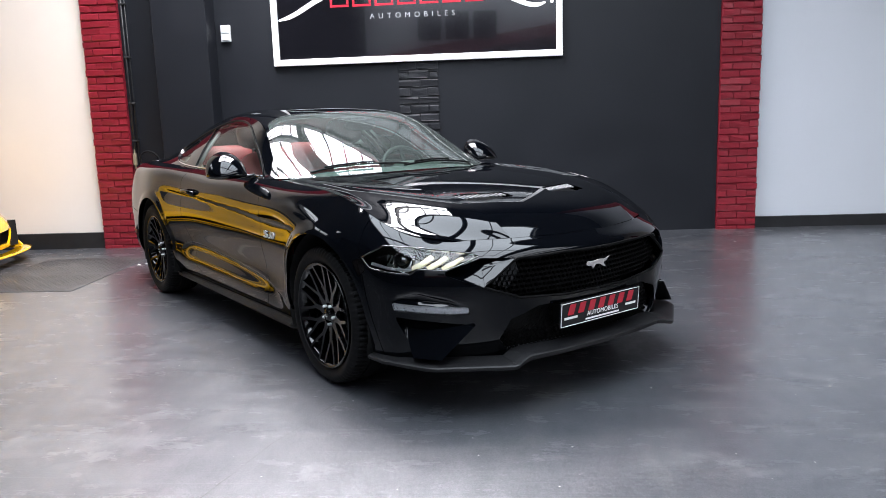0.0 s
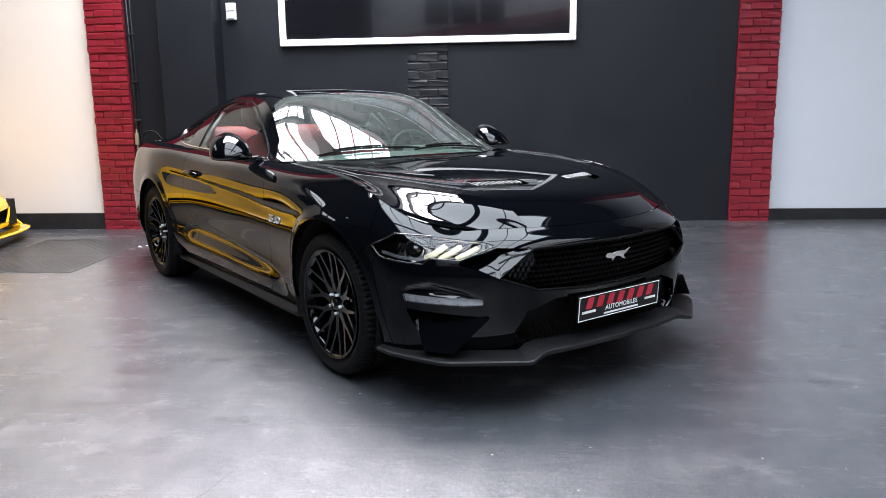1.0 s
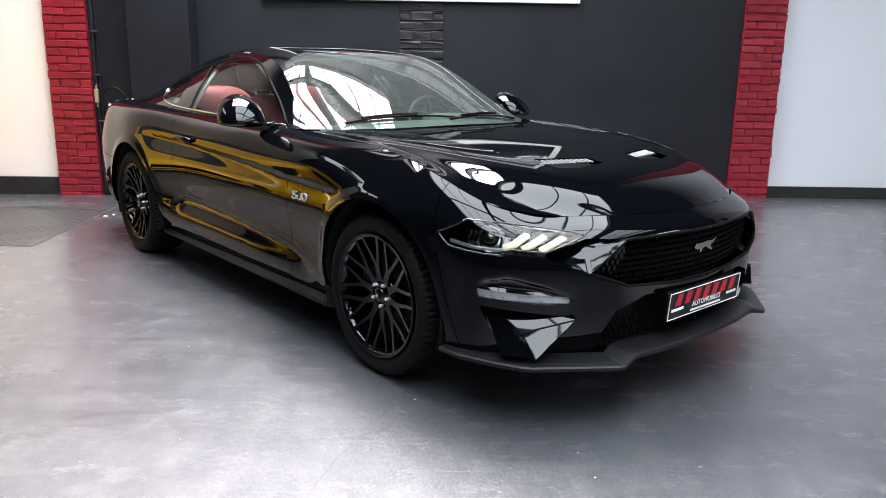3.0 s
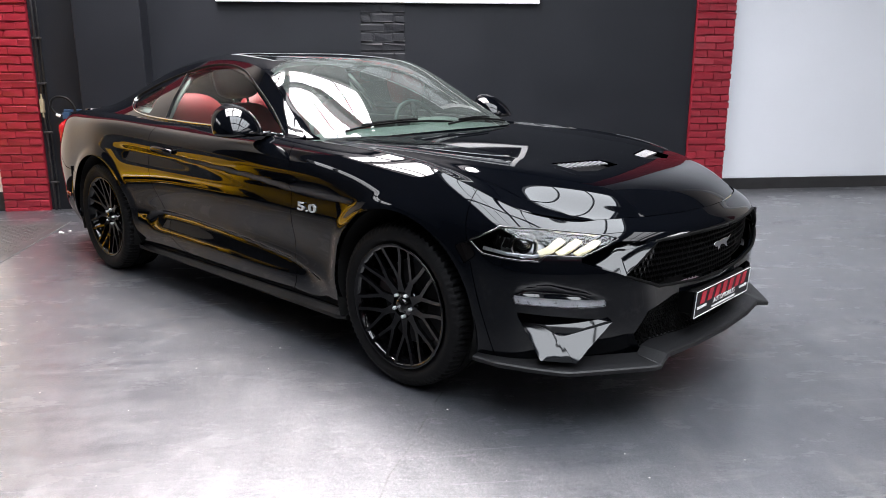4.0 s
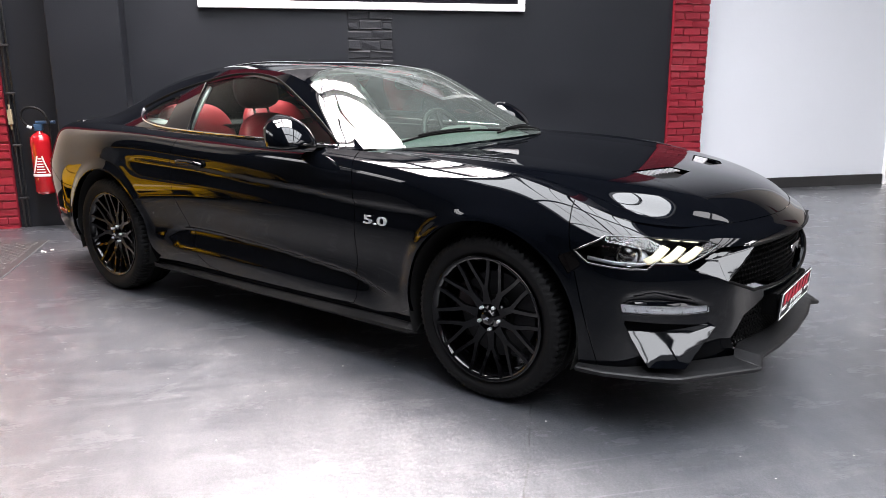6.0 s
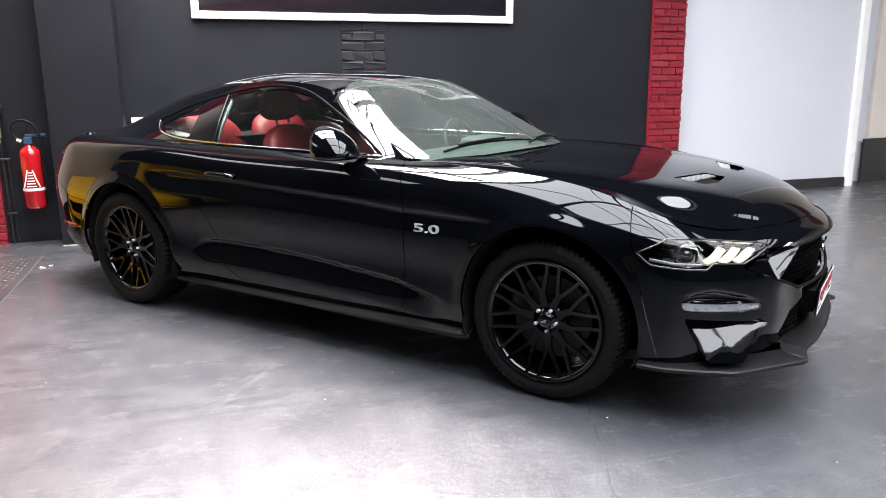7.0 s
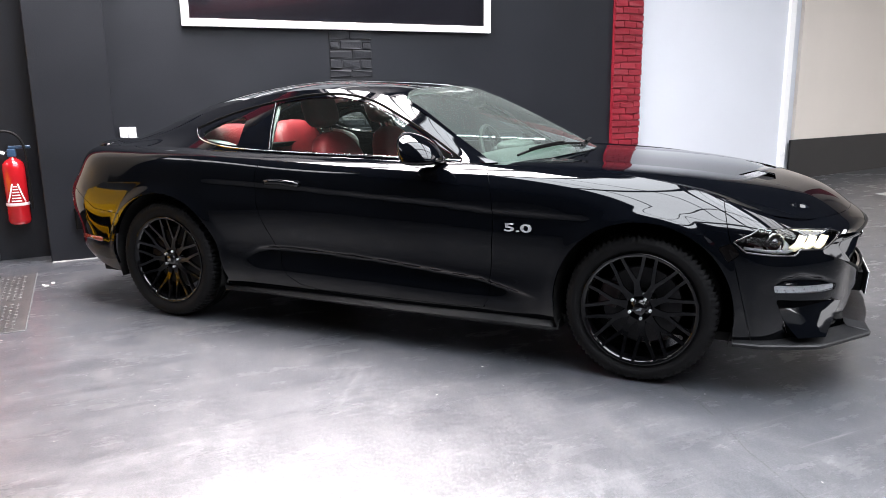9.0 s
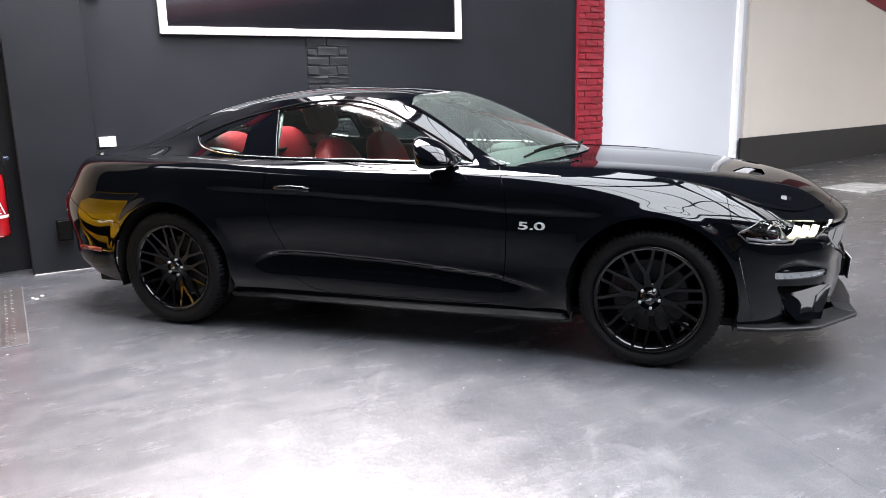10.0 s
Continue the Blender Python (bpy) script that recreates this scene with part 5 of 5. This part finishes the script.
    for line in both(outline(LAMP + LAMP[:1], corner_chart, -.2, -.001, 6)):
        part("headlight_rim", tube(line, .004, 6), M_GLOSS, car, "", True)
    # lower mesh behind the plate, and the plate's holder
    bm = bmesh.new()
    lf = polygon_field(LOWER_GRILLE, front_chart)
    for j in range(9):
        for i in range(-24, 25):
            x, z = i * .0215 + (.0107 if j % 2 else 0), .262 + j * .0215
            if lf(np.array([[abs(x), 0, z]]))[0] > -.008:
                continue
            y = -.885 + .34 * x * x
            o = [bm.verts.new((x + a * .0125, y, z + b * .0125)) for a, b in ((-1, 0), (0, 1), (1, 0), (0, -1))]
            k = [bm.verts.new((x + a * .0095, y + c, z + b * .0095)) for c in (0, .012) for a, b in ((-1, 0), (0, 1), (1, 0), (0, -1))]
            for q in range(4):
                p = (q + 1) % 4
                bm.faces.new((o[q], o[p], k[p], k[q]))
                bm.faces.new((k[q], k[p], k[4 + p], k[4 + q]))
    bmesh.ops.recalc_face_normals(bm, faces=bm.faces)
    part("lower_grille_mesh", bm, M_GRILLE, car, "black mesh of the lower air intake")
    part("plate_holder", box(-.235, .235, -.926, -.86, .345, .445, .006), M_GRILLE, car)
    # number plate panel
    plate = part("plate", box(-.26, .26, -.008, 0, -.055, .055, .003), M_PLATE, made["front_bumper"], "black showroom plate with white rim and red and white print", False, pose(0, -.934, .394, 4))
    rim = bmesh.new()
    for a in ((-.256, .256, .0505, .053), (-.256, .256, -.053, -.0505), (-.256, -.2535, -.0505, .0505), (.2535, .256, -.0505, .0505)):
        box(a[0], a[1], -.0105, -.0075, a[2], a[3], bm=rim)
    part("plate_rim", rim, M_WHITE, plate)
    for i in range(7):
        x = -.192 + .064 * i
        part("print_block", prism(rounded([(x - .024, -.003), (x + .012, -.003), (x + .026, .044), (x - .010, .044)], .004, 3), -.0105, -.0082, "y"), M_RED_PRINT, plate)
    lettering("print", "AUTOMOBILES", .030, .0008, pose(.01, -.0098, -.016, 90), M_WHITE, plate, 1.05)
    part("print_bar", box(-.235, -.155, -.0105, -.008, -.022, -.012), M_WHITE, plate)
    part("print_bar", box(.165, .235, -.0105, -.008, -.022, -.012), M_WHITE, plate)
    part("print_bar", box(-.10, .12, -.0105, -.008, -.043, -.036), M_WHITE, plate)
    # bonnet louvres
    for sd in (-1, 1):
        for k in range(11):
            q = k / 10
            a = on(bonnet, top_chart, [(.375 - .225 * q, -.362 - .066 * q), (.365 - .215 * q, -.425 - .05 * q)], -.006)
            part("louvre", strip([(sd * w, y, z) for w, y, z in a], .007, .008), M_LOUVRE, hood)
    # wipers
    for a, b in (((-.60, .675), (-.06, .485)), ((-.10, .472), (.46, .565))):
        line = on(canopy, top_chart, [(abs(a[0] + (b[0] - a[0]) * q), a[1] + (b[1] - a[1]) * q - .05 * q * (1 - q)) for q in np.linspace(0, 1, 9)], .010)
        xs = [a[0] + (b[0] - a[0]) * q for q in np.linspace(0, 1, 9)]
        pts = [(x, p[1], p[2]) for x, p in zip(xs, line)]
        wp = part("wiper", strip(pts, .010, .012), M_GRILLE, car, "black windscreen wiper")
        part("wiper_arm", tube([(x, y - .012, z + .012) for x, y, z in pts[1:6]], .006, 6), M_GRILLE, wp)
    cowl = [(-.70, .74, .940), (-.58, .60, .945), (-.36, .475, .955), (0, .415, .962), (.36, .475, .955), (.58, .60, .945), (.70, .74, .940)]
    part("cowl_panel", strip([(x, y, z - .012) for x, y, z in smooth_line(cowl, 5)], .012, .05), M_VOID, car, "black plastic panel below the windscreen", True)


def build_cabin(car):
    dash = blob((0, .88, .86), (.70, .26, .105), 3.6, 40, 16, squash=lambda x, y, z: (x, y, z * (1 - .25 * y)))
    part("dashboard", dash, M_DASH, car, "grey soft dashboard", True)
    part("instrument_hood", blob((.36, 1.0, .955), (.17, .10, .035), 3, 28, 12), M_DASH, car, "", True)
    wheel = part("steering_wheel", tube([(.185 * math.cos(a), 0, .185 * math.sin(a)) for a in np.linspace(0, 2 * math.pi, 40, endpoint=False)], .015, 10, closed=True), M_LEATHER_BLACK, car, "black leather steering wheel", True, pose(.36, 1.14, .90, -22))
    part("steering_boss", blob((0, -.02, -.01), (.06, .03, .055), 3, 20, 10), M_LEATHER_BLACK, wheel, "", True)
    for a in (0, 180, 270):
        part("steering_spoke", box(.05, .18, -.012, .004, -.016, .016, .004), M_STEEL, wheel, "", False, pose(0, 0, 0, 0, a))
    for s in (-1, 1):
        seat = part("seat", blob((s * .36, 1.55, .50), (.25, .28, .11), 3.4, 28, 12), M_LEATHER_RED, car, "red leather sports seat", True)
        lean = pose(s * .36, 1.78, .58, -18)
        part("backrest", blob((0, 0, .21), (.24, .085, .30), 3.2, 28, 16, squash=lambda x, y, z: (x * (1 - .25 * max(z, 0) ** 2), y - .35 * (abs(x) ** 3), z)), M_LEATHER_RED, seat, "", True, lean)
        part("headrest", blob((0, .0, .645), (.142, .060, .100), 3.2, 24, 14), M_LEATHER_DARK, seat, "dark red leather headrest", True, lean)
        for dx in (-.05, .05):
            part("headrest_post", tube([(dx, 0, .48), (dx, 0, .58)], .007, 8), M_CHROME, seat, "", True, lean)
        part("rear_backrest", blob((s * .33, 2.59, .86), (.27, .09, .25), 3, 24, 14, squash=lambda x, y, z: (x, y + 1.1 * z, z)), M_LEATHER_RED, car, "red leather rear seat", True)
        part("quarter_trim", blob((s * .655, 2.66, .895), (.045, .34, .14), 3, 24, 12), M_LINING, car, "pale fabric side trim", True)
        trim_ = on(cabin, side_chart, [(2.075, .985), (2.10, 1.10), (2.135, 1.235)], -.028)
        part("pillar_trim", strip([(s * w, y, z) for w, y, z in trim_], .055, .018, None, (0, 1, 0)), M_LINING, car, "pale fabric pillar trim", True)
        part("door_card", box(s * .745 - .02, s * .745 + .02, .95, 2.1, .35, .955, .015, 2), M_LEATHER_BLACK, car)
    part("rear_cushion", blob((0, 2.28, .52), (.62, .27, .10), 3, 32, 12), M_LEATHER_RED, car, "", True)
    part("inner_mirror", blob((0, 1.12, 1.235), (.115, .02, .036), 3, 20, 10), M_MATTE, car, "interior mirror on the windscreen", True)
    part("sensor_box", box(-.06, .06, 1.13, 1.26, 1.262, 1.285, .008, 2), M_MATTE, car)


def build_car():
    car = tagged(empty("sports_coupe"), "glossy black sports coupe parked on the showroom floor", "car")
    made, hood = build_body(car)
    build_trim(car, made, hood)
    build_wheels(car)
    build_cabin(car)
    return car


# ---- things in the hall ----
def room_empty(name, u, v, z, rz=0, label="", category=""):
    return tagged(empty(name, ROOM @ pose(u, v, z, 0, 0, rz)), label, category)


def build_poster():
    p = room_empty("framed_poster", -.595, WALL_V - .004, 1.838, 0, "large black gloss poster in a white frame on the wall", "poster")
    w, h, b = 1.432, 1.45, .062
    part("panel", box(-w + b, w - b, -.022, -.004, b, h - b), M_POSTER, p)
    for a in ((-w, w, 0, b), (-w, w, h - b, h), (-w, -w + b, b, h - b), (w - b, w, b, h - b)):
        part("frame", box(a[0], a[1], -.045, 0, a[2], a[3], .004), M_WHITE, p, "white lacquered frame")
    f = lambda u: u + .595
    for i in range(7):
        u0 = f(-1.432) + i * .2215
        for x0, x1, z0, z1 in ((0, .185, 0, .022), (0, .022, .026, .17), (.163, .185, .026, .17), (.03, .155, .078, .098)):
            part("sign_block", box(u0 + x0, u0 + x1, -.0245, -.0215, .545 + z0, .545 + z1), M_RED_PRINT, p, "red stroke of the sign")
    split_letters("sign_letter", lettering("sign_word", "AUTOMOBILES", .072, .001, pose(f(-.622), -.0235, .445, 90), M_GREY_PLASTIC, p, 2.0, 0, -.0012))
    for pts in ([(-1.36, .44), (-1.25, .47), (-1.0, .60), (-.6, .73), (0, .80)], [(1.27, .51), (1.20, .49), (1.02, .53), (.8, .62), (.4, .70)], [(1.33, .50), (1.335, .62), (1.30, .72)]):
        line = [(x, -.024, z) for x, z in smooth_line(pts, 6)]
        n = len(line)
        part("brush_stroke", strip(line, [.012 + .035 * math.sin(math.pi * min(1, (k + 1.5) / n)) for k in range(n)], .003), M_WHITE, p, "white brush stroke")


def build_small_things():
    s = room_empty("switch_box", -2.503, WALL_V, 2.10, 0, "grey double light switch on the dark wall", "switch")
    part("case", box(-.048, .048, -.035, 0, 0, .16, .006, 2), M_GREY_PLASTIC, s)
    for z in (.012, .084):
        part("rocker", box(-.034, .034, -.044, -.034, z, z + .062, .003), M_GREY_PLASTIC, s)
    k = room_empty("wall_socket", -2.508, WALL_V, .958, 0, "white double socket on the dark wall", "socket")
    for x in (-.062, .002):
        part("cover", box(x, x + .06, -.03, 0, 0, .08, .005, 2), M_WHITE, k)
    j = room_empty("wall_outlet_box", -2.90, 3.28, .28, 0, "small black outlet box on the dark pier", "outlet box")
    part("case", box(-.06, .05, -.04, 0, 0, .17, .008, 2), M_GRILLE, j)
    part("lid", box(-.05, .04, -.046, -.041, .012, .158, .003), M_GRILLE, j)
    # extinguisher
    e = room_empty("fire_extinguisher", -3.34, 3.43, .33, 0, "red fire extinguisher hanging on the dark wall", "fire extinguisher")
    part("cylinder", spin([(0, .0), (.05, 0), (.074, .012), (.08, .03), (.08, .43), (.074, .47), (.05, .495), (.028, .505), (.026, .53), (0, .53)], 36, "z"), M_EXT_RED, e, "", True)
    part("label_band", spin([(.0802, .15), (.0812, .151), (.0812, .172), (.0802, .173)], 36, "z"), M_WHITE_RED, e, "white printed band", True)
    for q in range(6):
        part("label_bar", box(-.034 + .004 * q, .034 - .004 * q, -.0835, -.074, .185 + .022 * q, .193 + .022 * q), M_WHITE_RED, e)
    for sgn in (-1, 1):
        part("label_edge", strip([(sgn * .058, -.058, .18), (sgn * .036, -.0745, .25), (sgn * .018, -.0795, .32)], .010, .004, None, (1, 0, 0)), M_WHITE_RED, e)
    part("valve", box(-.03, .03, -.03, .03, .52, .575, .006, 2), M_BLUE, e, "dark blue valve head")
    part("lever", box(-.02, .13, -.014, .014, .575, .60, .005), M_BLUE, e)
    part("hose", tube(smooth_line([(-.02, -.02, .55), (-.09, -.03, .58), (-.10, -.03, .68), (-.02, -.03, .71), (.06, -.03, .66), (.09, -.04, .58), (.098, -.04, .40), (.10, -.04, .12)], 6), .010, 8), M_MATTE, e, "black hose", True)
    part("nozzle", tube([(-.075, -.03, .56), (-.045, -.03, .545)], .013, 8), M_WHITE, e)
    part("bracket", box(-.04, .04, .06, .098, .30, .36), M_MATTE, e)
    # conduit beside the pillar
    c = room_empty("cable_conduit", -3.555, WALL_V - .02, 0, 0, "thin black cable conduit clipped beside the brick pillar", "conduit")
    part("pipe", tube([(0, 0, .02), (0, 0, 3.6)], .011, 8), M_SKIRT, c, "", True)
    part("pipe", tube([(.034, .004, .02), (.034, .004, 3.6)], .007, 8), M_SKIRT, c, "", True)
    for z in (.28, .72, 1.14, 1.52, 1.98, 2.5):
        part("clip", box(-.018, .05, -.016, .012, z, z + .018, .003), M_STEEL_DARK, c)
    part("fitting", box(-.022, .012, -.03, 0, .90, 1.02, .006, 2), M_BRASS, c, "yellowed pipe fitting")
    part("fitting_stub", tube([(-.005, -.012, .86), (-.005, -.012, 1.06)], .008, 8), M_BRASS, c)
    # floor gutter
    g = room_empty("floor_gutter", -3.34, 2.27, 0, 0, "worn steel cover plate let into the floor", "floor plate")
    for v0, v1 in ((-.70, -.02), (-.012, .70)):
        bm = bmesh.new()
        rows = [[bm.verts.new((u - 3.34, 2.27 + v0 + (v1 - v0) * k / 6, floor_rise(u - 3.34, 2.27 + v0 + (v1 - v0) * k / 6) + .003)) for u in (-.95, -.6, -.25, .09)] for k in range(7)]
        for r0, r1 in zip(rows, rows[1:]):
            for k in range(3):
                bm.faces.new((r0[k], r0[k + 1], r1[k + 1], r1[k]))
        bmesh.ops.solidify(bm, geom=bm.faces[:], thickness=.012)
        bmesh.ops.recalc_face_normals(bm, faces=bm.faces)
        part("cover_plate", bm, M_PLATE_STEEL, g, "painted steel sheet", False, pose(3.34, -2.27, 0))
    for v0, v1 in ((-.70, -.02), (-.012, .70)):
        bm = bmesh.new()
        for i in range(27):
            for j in range(int((v1 - v0) / .036) - 1):
                u, v = -.91 + .036 * i, v0 + .03 + .036 * j
                z = floor_rise(u - 3.34, 2.27 + v) + .0031
                c, w = (.013, .0035) if (i + j) % 2 else (.0035, .013)
                rim_, top_ = [[bm.verts.new((u + a * c * q, v + b * w * q, z + h)) for a, b in ((-1, 0), (0, -1), (1, 0), (0, 1))] for q, h in ((1, -.001), (.6, .0022))]
                for k in range(4):
                    bm.faces.new((rim_[k], rim_[(k + 1) % 4], top_[(k + 1) % 4], top_[k]))
                bm.faces.new(top_)
        part("tread", bm, M_PLATE_STEEL, g, "raised tread pattern")
    edge_ = [(.096, -.70 + .1 * k, floor_rise(-3.244, 1.57 + .1 * k) + .002) for k in range(15)]
    part("edge_bar", strip(edge_, .006, .008), M_PLATE_EDGE, g)
    part("edge_bar", strip([(-.95, -.706, floor_rise(-4.29, 1.564) + .002), (.096, -.706, floor_rise(-3.244, 1.564) + .002)], .006, .008), M_PLATE_EDGE, g)
    d = room_empty("drain_cover", 6.0, 2.35, floor_rise(6, 2.35), 4, "pale square drain cover in the floor", "drain cover")
    part("plate", box(-.42, .42, -.28, .28, -.02, .012, .004), M_PALE, d)
    part("ring", spin([(.10, .012), (.16, .02), (.20, .02), (.21, .012)], 28, "z"), M_PALE, d, "", True, pose(.12, 0, 0))


def build_chips():
    rnd = random.Random(4)
    bm = bmesh.new()
    for _ in range(420):
        u, v = rnd.uniform(-5, 4.5), rnd.uniform(-3.0, 3.3)
        s = rnd.uniform(.0011, .0036) * (1.8 if rnd.random() < .06 else 1)
        z = floor_rise(u, v)
        a = rnd.uniform(0, 6.28)
        pts = [(u + s * rnd.uniform(.5, 1.6) * math.cos(a + q), v + s * rnd.uniform(.5, 1.6) * math.sin(a + q)) for q in (0, 1.5, 3.0, 4.6)]
        prism([(x, y) for x, y in pts], z - .001, z + s * .5, "z", bm=bm)
    for u, v, s in ((-3.17, 2.57, .016), (-3.13, 2.63, .012), (-3.19, 2.60, .01)):
        z = floor_rise(u, v)
        prism([(u - s, v - s * .6), (u + s, v - s * .8), (u + s * .9, v + s * .7), (u - s * .6, v + s)], z - .001, z + .006, "z", bm=bm)
    tagged(solid("floor_chips", bm, M_DEBRIS, None, "", False, ROOM), "small pale chips and crumbs scattered on the floor", "debris", "", "stuff")


def build_yellow_car():
    """A low yellow sports car, nose towards the brick pillar."""
    y = room_empty("yellow_sports_car", -4.64, 2.35, 0, 90, "low yellow sports car with a pointed nose and splitter", "car")
    low = [(0, -.05, .16), (.5, 0, .16), (.86, .22, .16), (.93, .9, .17), (.93, 2.0, .18), (.95, 3.0, .2), (.95, 4.0, .24)]
    mid = [(0, -.06, .34), (.5, -.01, .36), (.84, .20, .40), (.95, .9, .48), (.93, 2.0, .48), (.98, 3.0, .52), (.95, 4.1, .5)]
    top = [(0, .10, .48), (.45, .16, .50), (.74, .42, .60), (.82, .95, .76), (.80, 2.0, .84), (.84, 3.0, .92), (.80, 4.1, .90)]
    body = Surf([low, mid, top], first=True)
    lid = Surf([[(0, .10, .48), (0, .5, .58), (0, .95, .70), (0, 1.5, .92), (0, 2.1, 1.14), (0, 3.0, 1.10), (0, 4.1, .92)],
                [(.4, .15, .49), (.42, .5, .60), (.42, .95, .72), (.42, 1.5, .92), (.42, 2.1, 1.12), (.42, 3.0, 1.08), (.42, 4.1, .91)],
                [(.74, .42, .60), (.79, .65, .68), (.82, .95, .76), (.81, 1.5, .82), (.80, 2.0, .84), (.84, 3.0, .92), (.80, 4.1, .90)]], across=True)
    fields = [arch(.95, .33, .37), arch(3.45, .34, .39), front_only(polygon_field([(-.2, .20), (.62, .20), (.74, .34), (-.2, .30)], front_chart), .5)]
    P, N, faces, sg = cut(body, fields, .04)
    part("body_panel", panel_bm(P, N, [f for f, s in zip(faces, sg) if (s >= 0).all()], 0, .02, side=0), M_YELLOW, y, "glossy yellow bodywork", True)
    part("air_intake", panel_bm(P, N, [f for f, s in zip(faces, sg) if s[2] < 0], 0, 0, offset=-.08, side=0), M_VOID, y)
    P, N, faces, sg = cut(lid, [polygon_field([(-1, 1.2), (.55, 1.25), (.50, 1.95), (-1, 2.0)], top_chart)], .05)
    part("windscreen", panel_bm(P, N, [f for f, s in zip(faces, sg) if s[0] < 0], 0, 0, side=0), M_DARK_PANE, y, "dark windscreen", True)
    part("roof_panel", panel_bm(P, N, [f for f, s in zip(faces, sg) if s[0] >= 0], 0, .02, side=0), M_YELLOW, y, "", True)
    lip = smooth_line([(-.93, .30, .12), (-.80, .02, .13), (-.4, -.12, .12), (0, -.15, .12), (.4, -.12, .12), (.80, .02, .13), (.93, .30, .12)], 5)
    part("splitter", strip(lip, .02, .14), M_YELLOW, y, "yellow splitter", True)
    for s in (-1, 1):
        part("fin", prism([(.05, .12), (.32, .12), (.30, .26), (.16, .22)], s * .88 - .012, s * .88 + .012, "x", .004), M_YELLOW, y)
        for yy, zz in ((.95, .33), (3.45, .34)):
            w = part("wheel", spin([(0, .02), (.22, .03), (.235, .10), (.245, .11)], 40), M_RIM, y, "", True, pose(s * .83, yy, zz, 0, 0, 0 if s > 0 else 180))
            part("tyre", spin([(.24, .10), (.26, .12), (.31, .12), (.335, .10), (.335, -.12), (.24, -.12)], 48), M_RUBBER, w, "", True)
    part("underbody", box(-.85, .85, .1, 4.0, .15, .4), M_VOID, y)


def build_far_wall():
    """The wall opposite: small dark windows high up in a white wall, with a slanting red stripe."""
    for i in range(3):
        w = room_empty("window_%d" % (i + 1), -1.52 + .76 * i, -9.98, 3.46, 0, "small dark window high in the white wall", "window")
        w["kind"] = "structure"
        part("window_frame", box(-.32, .32, 0, .05, 0, .72, .01), M_STEEL_DARK, w)
        part("pane", box(-.27, .27, .04, .06, .05, .67), M_DARK_PANE, w)
    room_thing("trim_red_slant", prism([(-3.29, 2.72), (13.5, 5.15), (12.0, 5.19), (-3.29, 3.06)], -9.99, -9.95, "y"), M_BRICK_RED, "red painted stripe slanting along the white wall", "stripe")
    s = room_thing("trim_red_stripe", prism([(3.13, 2.575), (5.4, 2.12), (5.4, 3.4), (3.13, 4.3)], -.022, -.003, "y"), M_BRICK_RED, "red painted slanting stripe on the cream wall", "stripe")
    s.matrix_basis = ROOM @ pose(5.45, 3.70, 0, 0, 0, 6.2)


# ---- build ----
build_floor()
build_room()
build_roof()
build_far_wall()
PILLAR_W = brick_column("pillar_west", -3.985, -3.595, 3.50, ROOF_Z, M_BRICK_RED, "red painted brick pillar between white and dark wall", 3, M_BRICK_RED)
PILLAR_E = brick_column("pillar_east", 2.345, 2.725, 3.50, ROOF_Z, M_BRICK_RED, "red painted brick pillar between dark and white wall", 5, M_BRICK_RED)
PILLAR_M = brick_column("pillar_dark", -.79, -.384, 3.52, ROOF_Z, M_BRICK_BLACK, "black painted strip of bare brickwork under the poster", 6, M_BRICK_BLACK)
build_car()
build_yellow_car()
build_poster()
build_small_things()
build_chips()
lay_bricks(PILLAR_W, -3.985, -3.595, 3.49, 0.0, 3.4, M_BRICK_RED, 11, .009, .007, .9, .070)
lay_bricks(PILLAR_E, 2.345, 2.725, 3.49, 0.06, 3.1, M_BRICK_RED, 12, .009, .007, .9, .070)
lay_bricks(PILLAR_M, -.79, -.384, 3.515, 0.9, 2.0, M_BRICK_BLACK, 13, .012, .012, 1.3, .084)
